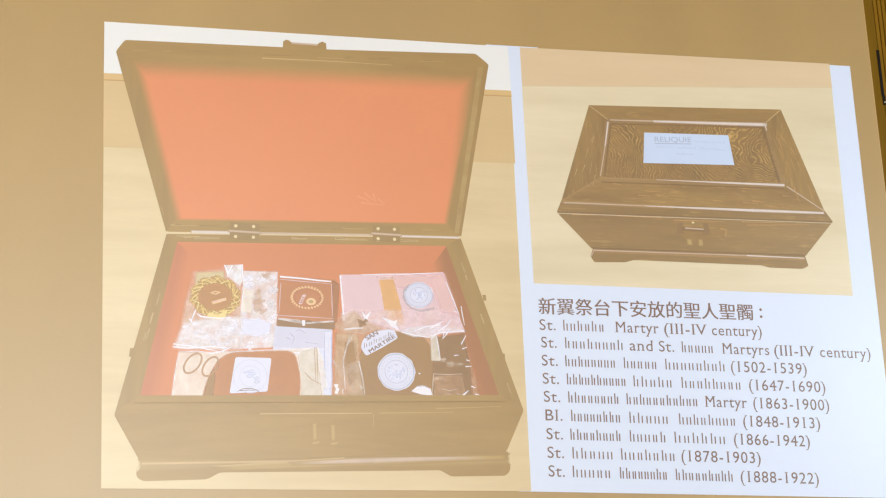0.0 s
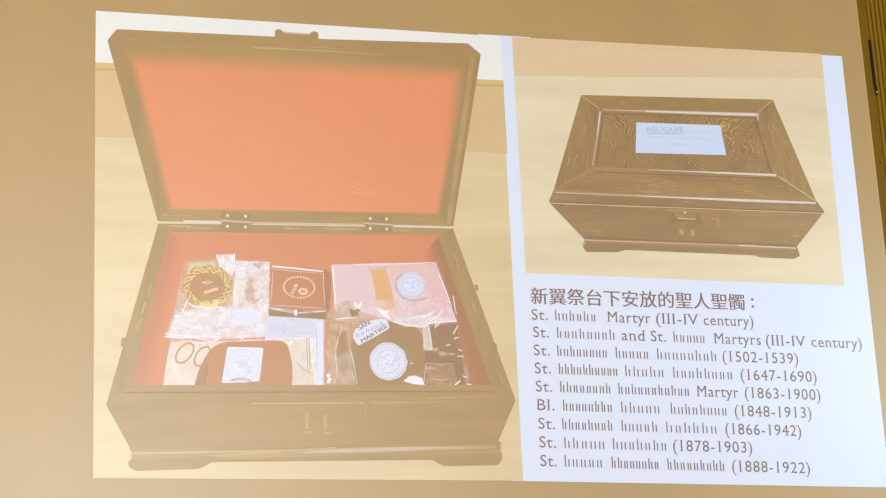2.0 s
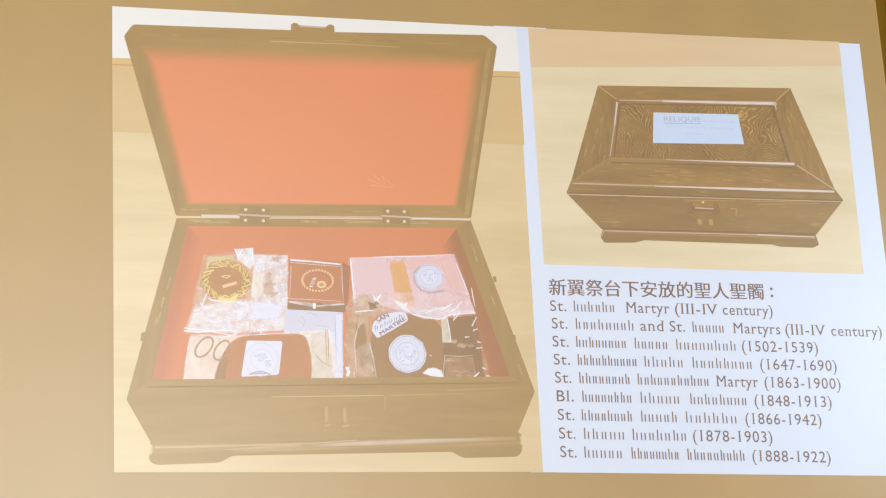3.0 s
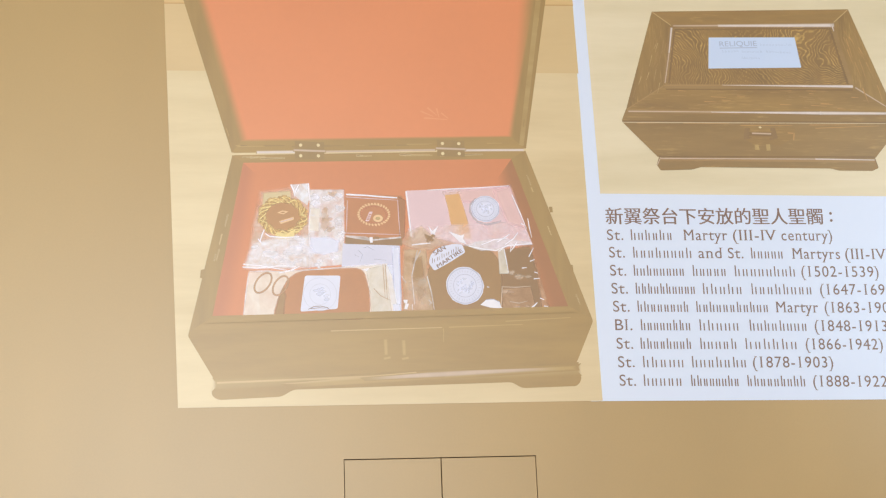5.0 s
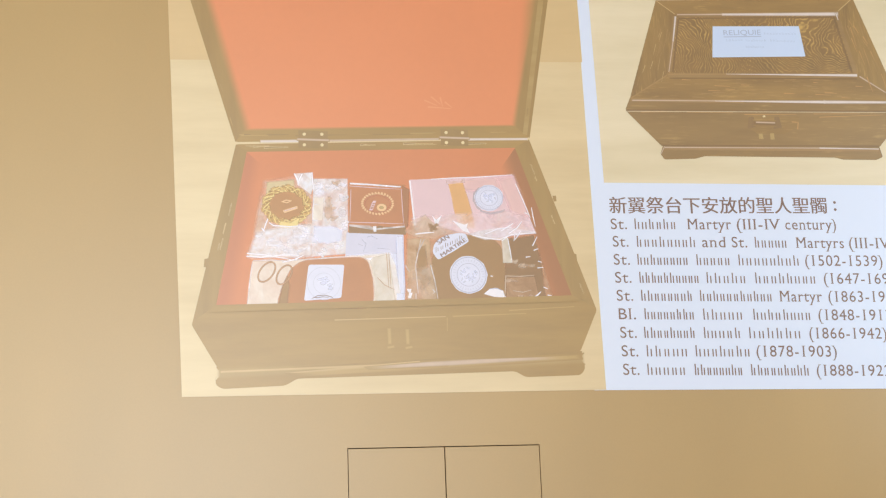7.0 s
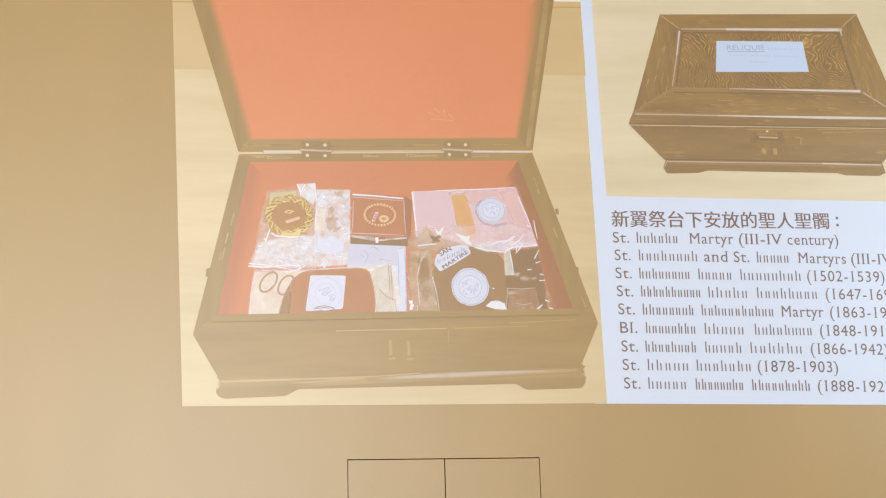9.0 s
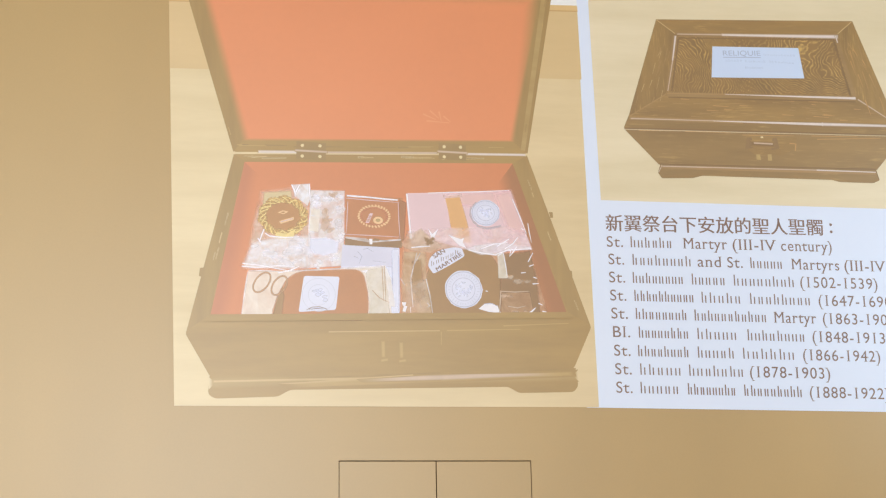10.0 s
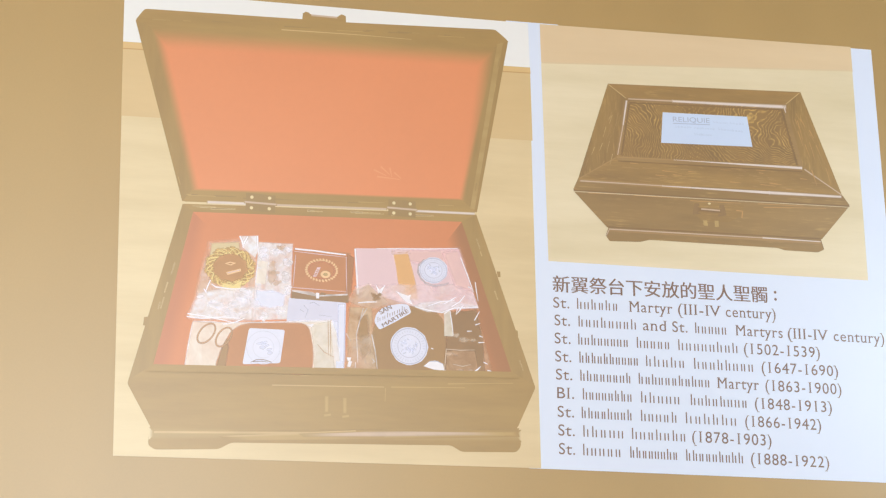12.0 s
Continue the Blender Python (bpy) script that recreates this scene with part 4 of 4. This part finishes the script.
label = flat("pouch_label", [(-1.100, 4.411), (-0.799, 4.409), (-0.829, 4.120), (-1.143, 4.098)], SEAL, lower, 11, "white square label with a faint round stamp", 0.02)
ring("stamp_ring", (-0.974, 4.248), 0.142, 0.145, 0.005, SEAL_FAINT, label, 12)
ring("stamp_ring", (-0.974, 4.248), 0.090, 0.092, 0.005, SEAL_FAINT, label, 12)
blots("stamp_emblem", [(-1.007, 4.278), (-0.950, 4.287), (-0.974, 4.238), (-0.941, 4.218)], SEAL_FAINT, label, 12, 0.016, 2, (0.05, 0.04), 0.008, 0.4)
glints("stamp_arc", [[(-1.076, 4.117), (-1.028, 4.141), (-0.971, 4.145), (-0.914, 4.130), (-0.896, 4.115)], [(-1.057, 4.122), (-0.981, 4.131), (-0.934, 4.125)]], INK, label, 13, 0.006)
for c, rx, rz, turn in (((-1.452, 4.349), 0.055, 0.098, -0.62), ((-1.306, 4.324), 0.052, 0.092, -0.55)):
    loop, wide = soft_mesh(), 0.013
    path = oval_points(c, rx, rz, 28, turn)
    for i, p in enumerate(path):
        q = path[(i + 1) % 28]
        d = (Vector(q) - Vector(p)).normalized() * 0.004
        s = Vector((-d.y, d.x)).normalized() * wide * 0.5
        add_soft(loop, [(p[0] - d.x + s.x, p[1] - d.y + s.y), (q[0] + d.x + s.x, q[1] + d.y + s.y), (q[0] + d.x - s.x, q[1] + d.y - s.y), (p[0] - d.x - s.x, p[1] - d.y - s.y)], 11 + 0.01 * i, 0.006)
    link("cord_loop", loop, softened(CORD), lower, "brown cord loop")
soft_flat("bag_panel", [(-0.577, 4.463), (-0.416, 4.502), (-0.386, 4.195), (-0.371, 4.067), (-0.544, 4.059), (-0.548, 4.255)], BAG_GREY, lower, 10.2, 0.012)
glints("zip_line", [[(-0.436, 4.507), (-0.430, 4.353), (-0.425, 4.205)], [(-0.416, 4.507), (-0.411, 4.353), (-0.406, 4.195)], [(-0.519, 4.294), (-0.462, 4.230), (-0.377, 4.190)]], CORD, lower, 11, 0.006)
soft_flat("panel_corner", [(-0.620, 4.463), (-0.553, 4.473), (-0.573, 4.443)], GLINT, lower, 11, 0.008)
glints("bag_edge", [[(-1.570, 4.438), (-1.594, 4.262), (-1.614, 4.078)], [(-1.224, 4.451), (-0.985, 4.465), (-0.648, 4.493), (-0.416, 4.512)], [(-1.565, 4.448), (-1.414, 4.452), (-1.271, 4.441)]], GLINT_SOFT, lower, 12, 0.012)
soft_flat("bag_foot", [(-0.359, 4.155), (-0.306, 4.155), (-0.293, 4.096), (-0.356, 4.077)], SEAL, lower, 11, 0.008)

dark = soft_flat("dark_pouch_bag", [(-0.257, 4.651), (-0.204, 4.772), (-0.095, 4.832), (0.001, 4.751), (0.429, 4.629), (0.851, 4.658), (0.986, 4.120), (0.969, 4.085), (-0.293, 4.096), (-0.274, 4.402)], FILM_SOFT, photo, 9.2, 0.03, "clear bag holding a dark round pouch")
soft_flat("bag_top", [(-0.275, 4.691), (-0.223, 4.792), (-0.094, 4.847), (-0.018, 4.771), (0.087, 4.691), (-0.013, 4.630), (-0.184, 4.651)], BAG_GREY_FILM, dark, 12, 0.02)
soft_flat("pouch", rounded([(-0.071, 4.084), (-0.072, 4.351), (-0.048, 4.475), (0.084, 4.625), (0.243, 4.675), (0.469, 4.649), (0.573, 4.548), (0.593, 4.347), (0.581, 4.079)], 0.1), POUCH, dark, 10, 0.02, "dark brown cloth pouch")
soft_flat("bag_flank", [(-0.252, 4.631), (-0.062, 4.651), (-0.052, 4.351), (-0.013, 4.084), (-0.274, 4.086)], FLANK, dark, 10.6, 0.03)
soft_flat("bag_gap", [(-0.172, 4.551), (-0.103, 4.571), (-0.075, 4.252), (-0.135, 4.193), (-0.179, 4.352)], POUCH, dark, 10.8, 0.04)
glints("flank_crease", [[(-0.106, 4.631), (-0.143, 4.561), (-0.174, 4.501)], [(-0.279, 4.402), (-0.256, 4.362), (-0.242, 4.342)], [(-0.060, 4.401), (-0.027, 4.252), (-0.008, 4.103)], [(-0.195, 4.154), (-0.196, 4.105)], [(-0.053, 4.192), (-0.030, 4.163), (-0.050, 4.153)], [(-0.136, 4.631), (-0.192, 4.401), (-0.175, 4.154)]], GLINT_SOFT, dark, 12, 0.010)
soft_flat("flank_haze", [(-0.227, 4.352), (-0.060, 4.401), (-0.032, 4.113), (-0.225, 4.105)], HAZE_THIN, dark, 11.4, 0.06)
flat("bag_foot", [(-0.271, 4.194), (-0.232, 4.194), (-0.238, 4.164), (-0.262, 4.164)], GLINT, dark, 12.4)
flat("bag_foot", [(-0.252, 4.164), (-0.224, 4.159), (-0.240, 4.110), (-0.264, 4.115)], GLINT, dark, 12.5)
tag = flat("written_tag", [(-0.042, 4.515), (-0.025, 4.585), (0.021, 4.635), (0.086, 4.665), (0.185, 4.685), (0.253, 4.680), (0.280, 4.609), (0.139, 4.520), (0.004, 4.445)], SEAL, dark, 12, "white fan-shaped tag with three rows of handwriting", 0.02)
writing("tag_word", "SAN", (0.014, 4.580), (0.114, 4.640), 0.042, INK, tag, 13, bold=0.02)
word_bars("tag_bar", (-0.018, 4.510), (0.232, 4.635), 6, 0.045, INK, tag, 13, "row of dark bars")
writing("tag_word", "MARTIRE", (0.039, 4.470), (0.261, 4.615), 0.034, INK, tag, 13, bold=0.02)
for pts in ([(-0.072, 4.772), (-0.038, 4.761), (0.014, 4.721), (-0.011, 4.706), (-0.059, 4.731)], [(0.002, 4.776), (0.025, 4.756), (-0.010, 4.736), (-0.040, 4.696), (-0.060, 4.711)]):
    soft_flat("tie", pts, CASE_DARK, dark, 13, 0.008)
seal((0.263, 4.314), 0.163, 0.166, dark, 12, 0.04)
soft_flat("white_fold", [(0.388, 4.145), (0.439, 4.189), (0.488, 4.198), (0.556, 4.173), (0.568, 4.128), (0.587, 4.108), (0.475, 4.119)], GLINT, dark, 13, 0.008)
glints("fold_crease", [[(0.439, 4.189), (0.508, 4.193), (0.555, 4.168)]], SEAL_INK, dark, 13.4, 0.006)
soft_flat("white_strip", [(0.562, 4.629), (0.612, 4.644), (0.632, 4.548), (0.646, 4.417), (0.567, 4.417), (0.567, 4.523)], BAG_GREY, dark, 13, 0.010)
glints("strip_edge", [[(0.566, 4.614), (0.587, 4.629), (0.617, 4.649)], [(0.617, 4.639), (0.632, 4.538), (0.646, 4.427)]], GLINT, dark, 13.4, 0.010)
soft_flat("small_bag", [(0.597, 4.629), (0.846, 4.658), (0.902, 4.396), (0.925, 4.086), (0.571, 4.089)], CASE_DARK, dark, 11, 0.03)
soft_flat("bag_panel", [(0.590, 4.287), (0.837, 4.296), (0.871, 4.096), (0.581, 4.089)], BAG_DARK, dark, 12, 0.012)
glints("small_bag_line", [[(0.586, 4.302), (0.709, 4.297), (0.833, 4.306)], [(0.586, 4.307), (0.576, 4.198), (0.567, 4.099)], [(0.644, 4.172), (0.727, 4.157), (0.802, 4.176)]], SHINE, dark, 13, 0.009)
blots("bag_sheen", [(0.723, 4.381), (0.783, 4.396), (0.642, 4.437)], BAG_GREY_FILM, dark, 12.6, 0.025, 3, (0.08, 0.03), 0.025, 0.4)
blots("bag_sheen", [(0.701, 4.127), (0.789, 4.117), (0.648, 4.247)], BAG_SHADE, dark, 12.6, 0.02, 2, (0.08, 0.03), 0.02, 0.4)
glints("sparkle", [[(0.767, 4.467), (0.807, 4.471)], [(0.840, 4.527), (0.880, 4.542)], [(0.874, 4.431), (0.903, 4.421)], [(0.866, 4.371), (0.916, 4.375)], [(0.911, 4.200), (0.945, 4.185)], [(0.942, 4.130), (0.977, 4.125)], [(0.818, 4.106), (0.859, 4.136), (0.885, 4.161)], [(0.454, 4.303), (0.473, 4.298)], [(0.832, 4.567), (0.876, 4.648)]], GLINT, dark, 14, 0.014)

flat("front_rim", [(-1.883, 4.067), (1.161, 4.127), (1.214, 4.073), (-1.931, 4.005)], CHEST, photo, 17)

# the photo of the closed chest
COUNT[0] = 0
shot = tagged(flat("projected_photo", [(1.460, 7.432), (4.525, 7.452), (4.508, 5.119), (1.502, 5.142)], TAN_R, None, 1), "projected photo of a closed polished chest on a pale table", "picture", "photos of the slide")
flat("wood_panel", [(1.460, 7.432), (4.525, 7.452), (4.526, 7.203), (1.470, 7.044)], TAN_R_TOP, shot, 2)
streak("panel_groove", (1.470, 7.044), (4.526, 7.203), 0.012, TAN_R_SOFT, shot, 3)
flat("chest_top", [(2.096, 6.883), (3.980, 6.942), (4.320, 5.926), (1.789, 5.927)], BOX_TOP, shot, 4, "sloping frame of the chest lid")
flat("top_slope", [(2.096, 6.883), (2.271, 6.744), (2.151, 6.160), (1.789, 5.927)], BOX_SIDE, shot, 5)
flat("top_slope", [(3.980, 6.942), (3.814, 6.801), (3.954, 6.170), (4.320, 5.926)], BOX_SIDE, shot, 5)
flat("top_panel", [(2.271, 6.744), (3.814, 6.801), (3.954, 6.170), (2.151, 6.160)], FIGURED, shot, 6, "figured brown wood panel")
for a, b, w in (((2.276, 6.733), (3.823, 6.778), 0.040), ((2.270, 6.727), (2.172, 6.166), 0.036), ((2.161, 6.155), (3.943, 6.170), 0.036), ((3.802, 6.789), (3.933, 6.180), 0.034)):
    streak("panel_bead", a, b, w, BOX_RAIL, shot, 7)
for a, b, w in (((2.296, 6.706), (3.809, 6.749), 0.012), ((2.295, 6.695), (2.206, 6.189), 0.012), ((2.170, 6.127), (3.940, 6.141), 0.009), ((3.777, 6.764), (3.896, 6.201), 0.016)):
    streak("bead_shade", a, b, w, BOX_DIM, shot, 8)
streak("bead_glint", (2.288, 6.745), (2.745, 6.756), 0.006, SHINE, shot, 9, 0.012)
streak("bead_glint", (2.718, 6.754), (3.823, 6.778), 0.012, GLOSS, shot, 9, 0.026)
streak("bead_glint", (3.802, 6.789), (3.818, 6.720), 0.012, GLOSS, shot, 9, 0.004)
streak("bead_glint", (2.270, 6.727), (2.228, 6.479), 0.013, GLOSS, shot, 9, 0.008)
streak("bead_glint", (2.228, 6.479), (2.168, 6.188), 0.008, SHINE, shot, 9, 0.006)
streak("bead_glint", (2.162, 6.166), (2.948, 6.175), 0.010, BOX_GLOSS, shot, 9, 0.012)
streak("bead_glint", (2.700, 6.173), (3.944, 6.175), 0.002, GLOSS, shot, 9, 0.020)
streak("mitre", (1.799, 5.933), (2.145, 6.154), 0.008, BOX_GLOSS, shot, 7)
streak("mitre", (3.965, 6.165), (4.310, 5.937), 0.010, SHINE, shot, 7, 0.006)
streak("mitre", (2.101, 6.877), (2.266, 6.750), 0.006, CHEST_LIGHT, shot, 7)
streak("mitre", (3.973, 6.935), (3.826, 6.807), 0.006, CHEST_LIGHT, shot, 7)
random.seed(5)
for i in range(46):
    p = lerp(lerp((2.122, 6.120), (3.940, 6.136), random.random()), lerp((1.847, 5.946), (4.255, 5.946), random.random()), random.random())
    streak("grain_fleck", p, (p[0] + 0.04 + 0.08 * random.random(), p[1] - 0.004), 0.006, BOX_GLOSS if i % 3 else LINE_TAN, shot, 7, 0.002)
for i in range(26):
    k = random.random()
    p = lerp(lerp((2.121, 6.844), (1.839, 5.989), k), lerp((2.243, 6.715), (2.125, 6.175), k), random.random())
    streak("grain_fleck", p, (p[0] - 0.03, p[1] - 0.05 - 0.09 * random.random()), 0.002 + 0.004 * random.random(), CHEST_LIGHT if i % 4 == 0 else BOX_GLOSS, shot, 7, 0.001)
    p = lerp(lerp((3.847, 6.791), (3.979, 6.194), k), lerp((3.959, 6.900), (4.242, 6.035), k), random.random())
    streak("grain_fleck", p, (p[0] + 0.04, p[1] - 0.07 - 0.12 * random.random()), 0.003 + 0.006 * random.random(), LINE_TAN if i % 2 else BOX_GLOSS, shot, 7, 0.001)
flat("moulding", [(1.789, 5.933), (4.320, 5.932), (4.388, 5.834), (1.741, 5.823)], BOX_FRONT, shot, 7, "rounded polished moulding")
streak("moulding_shine", (1.799, 5.917), (2.847, 5.912), 0.018, BOX_GLOSS, shot, 8, 0.026)
streak("moulding_shine", (2.300, 5.913), (3.609, 5.912), 0.001, GLOSS, shot, 8, 0.022)
streak("moulding_shine", (3.609, 5.912), (4.307, 5.915), 0.022, GLOSS, shot, 8, 0.014)
streak("moulding_shine", (1.809, 5.912), (2.578, 5.913), 0.010, SHINE, shot, 9, 0.006)
streak("moulding_shade", (1.746, 5.818), (4.382, 5.828), 0.014, BOX_DIM, shot, 8)
flat("chest_front", [(1.741, 5.817), (4.382, 5.828), (4.085, 5.488), (2.048, 5.485)], BOX_FRONT, shot, 6, "plain front of the closed chest")
streak("front_grain", (1.790, 5.812), (3.050, 5.820), 0.009, LINE_TAN, shot, 7, 0.012)
streak("front_grain", (3.050, 5.820), (4.360, 5.822), 0.012, LINE_TAN, shot, 7, 0.007)
for a, b in (((1.882, 5.801), (2.252, 5.809)), ((2.305, 5.805), (2.731, 5.804)), ((3.489, 5.797), (3.929, 5.802)), ((2.838, 5.786), (3.325, 5.792)), ((3.541, 5.766), (4.150, 5.793))):
    streak("front_grain", a, b, 0.006, LINE_TAN, shot, 7, 0.002)
flat("plinth", [(2.064, 5.496), (4.074, 5.493), (4.102, 5.390), (4.039, 5.361), (3.722, 5.363), (3.647, 5.382), (2.437, 5.390), (2.351, 5.366), (2.067, 5.357), (2.033, 5.410)], BOX_FRONT, shot, 7, "moulded foot of the closed chest", 0.014)
streak("plinth_gloss", (2.074, 5.470), (3.514, 5.471), 0.009, SHINE, shot, 9, 0.007)
streak("plinth_gloss", (3.514, 5.471), (4.070, 5.465), 0.010, GLOSS, shot, 9, 0.006)
streak("mitre", (2.039, 5.410), (2.074, 5.480), 0.006, SHINE, shot, 9)
streak("mitre", (4.074, 5.488), (4.097, 5.396), 0.005, BOX_DIM, shot, 9)
streak("plinth_shine", (2.073, 5.459), (3.081, 5.457), 0.014, BOX_GLOSS, shot, 8, 0.02)
streak("plinth_shine", (3.081, 5.457), (4.070, 5.455), 0.02, BOX_GLOSS, shot, 8, 0.02)
streak("plinth_shade", (2.059, 5.490), (4.074, 5.493), 0.010, BOX_DIM, shot, 9)
lock = flat("lock", [(2.869, 5.776), (3.350, 5.771), (3.325, 5.671), (3.200, 5.602), (2.942, 5.604), (2.861, 5.667)], BOX_TOP, shot, 7, "dark lock with a small bail handle")
flat("handle_post", [(2.874, 5.765), (2.922, 5.767), (2.936, 5.669), (2.854, 5.650)], BOX_POST, lock, 8, "", 0.012)
flat("handle_post", [(3.117, 5.768), (3.160, 5.769), (3.179, 5.666), (3.096, 5.647)], BOX_POST, lock, 8, "", 0.012)
streak("handle_bar", (2.918, 5.707), (3.122, 5.703), 0.032, BOX_DIM, lock, 9)
streak("handle_glint", (2.940, 5.713), (3.117, 5.708), 0.010, SHINE, lock, 10)
oval("lock_rivet", (3.020, 5.770), 0.014, 0.010, BRASS, lock, 9, 10)
flat("lock_pin", [(2.953, 5.605), (2.990, 5.606), (2.997, 5.552), (2.954, 5.556)], PIN, lock, 9)
flat("lock_pin", [(3.061, 5.608), (3.098, 5.609), (3.099, 5.550), (3.061, 5.549)], PIN, lock, 9)
streak("lock_corner", (3.275, 5.719), (3.340, 5.715), 0.008, LINE_TAN, lock, 8)
streak("lock_corner", (3.335, 5.715), (3.324, 5.649), 0.008, LINE_TAN, lock, 8)
note = flat("note", [(2.612, 6.636), (3.432, 6.651), (3.467, 6.353), (2.585, 6.332)], NOTE, shot, 9, "pale blue-white paper note on the chest lid")
writing("heading", "RELIQUIE", (2.709, 6.550), (3.065, 6.561), 0.05, NOTE_INK, note, 10)
streak("underline", (2.708, 6.533), (3.064, 6.544), 0.006, NOTE_INK, note, 10)
for a, b, k in (((3.093, 6.562), (3.402, 6.565), 11), ((2.727, 6.489), (2.891, 6.497), 6), ((2.912, 6.492), (3.110, 6.495), 8), ((3.143, 6.496), (3.385, 6.490), 9), ((2.907, 6.430), (3.083, 6.432), 8)):
    word_bars("note_bar", a, b, k, 0.024, NOTE_FAINT, note, 10, "faint row of small bars")

# the caption beside the photos
COUNT[0] = 0
caption = tagged(new("caption"), "brown caption lines on the white slide beside the photos", "text")
caption.location = (1.5, 0, 3.4)
heading = part_at("caption_line", caption)
writing("caption_heading", "新翼祭台下安放的聖人聖髑", (1.535, 4.873), (3.524, 4.871), 0.115, INK, heading, 2, "brown heading in Chinese characters", 0.013)
for z in (0.022, 0.088):
    oval("colon_dot", ((3.600, 4.873)[0], (3.600, 4.873)[1] + z), 0.013, 0.013, INK, heading, 2, 12)
CAP = 0.098


def caption_line(start, end, *words):
    """One line: each word with its share of the line, spelled out or as that many letters' bars."""
    row = part_at("caption_line", caption)
    for a, b, what in words:
        p, q = lerp(start, end, a), lerp(start, end, b)
        if isinstance(what, str):
            writing("caption_word", what, p, q, CAP, INK, row, 2, feet=True)
        else:
            word_bars("name_bar", p, q, what, CAP, INK, row, 2)


caption_line((1.538, 4.718), (3.590, 4.709), (0.0, 0.07, "St."), (0.1, 0.29, 6), (0.335, 0.53, "Martyr"), (0.555, 0.75, "(III-IV"), (0.772, 1.0, "century)"))
caption_line((1.546, 4.560), (4.616, 4.529), (0.0, 0.045, "St."), (0.066, 0.245, 8), (0.261, 0.332, "and"), (0.349, 0.394, "St."), (0.414, 0.516, 5), (0.54, 0.684, "Martyrs"), (0.70, 0.825, "(III-IV"), (0.842, 1.0, "century)"))
caption_line((1.544, 4.398), (3.986, 4.372), (0.0, 0.058, "St."), (0.083, 0.275, 8), (0.30, 0.43, 5), (0.455, 0.69, 8), (0.708, 1.0, "(1502-1539)"))
caption_line((1.546, 4.237), (4.146, 4.208), (0.0, 0.055, "St."), (0.08, 0.29, 10), (0.31, 0.455, 5), (0.48, 0.70, 8), (0.724, 1.0, "(1647-1690)"))
caption_line((1.549, 4.077), (4.165, 4.044), (0.0, 0.055, "St."), (0.08, 0.26, 8), (0.28, 0.535, 11), (0.557, 0.705, "Martyr"), (0.728, 1.0, "(1863-1900)"))
caption_line((1.556, 3.914), (4.062, 3.879), (0.0, 0.06, "Bl."), (0.088, 0.27, 8), (0.295, 0.445, 5), (0.475, 0.69, 8), (0.714, 1.0, "(1848-1913)"))
caption_line((1.558, 3.751), (3.949, 3.716), (0.0, 0.06, "St."), (0.085, 0.28, 8), (0.305, 0.45, 5), (0.475, 0.68, 6), (0.706, 1.0, "(1866-1942)"))
caption_line((1.560, 3.590), (3.477, 3.562), (0.0, 0.075, "St."), (0.108, 0.31, 5), (0.335, 0.60, 7), (0.623, 1.0, "(1878-1903)"))
caption_line((1.562, 3.430), (3.999, 3.385), (0.0, 0.058, "St."), (0.083, 0.23, 5), (0.255, 0.435, 8), (0.46, 0.68, 9), (0.705, 1.0, "(1888-1922)"))
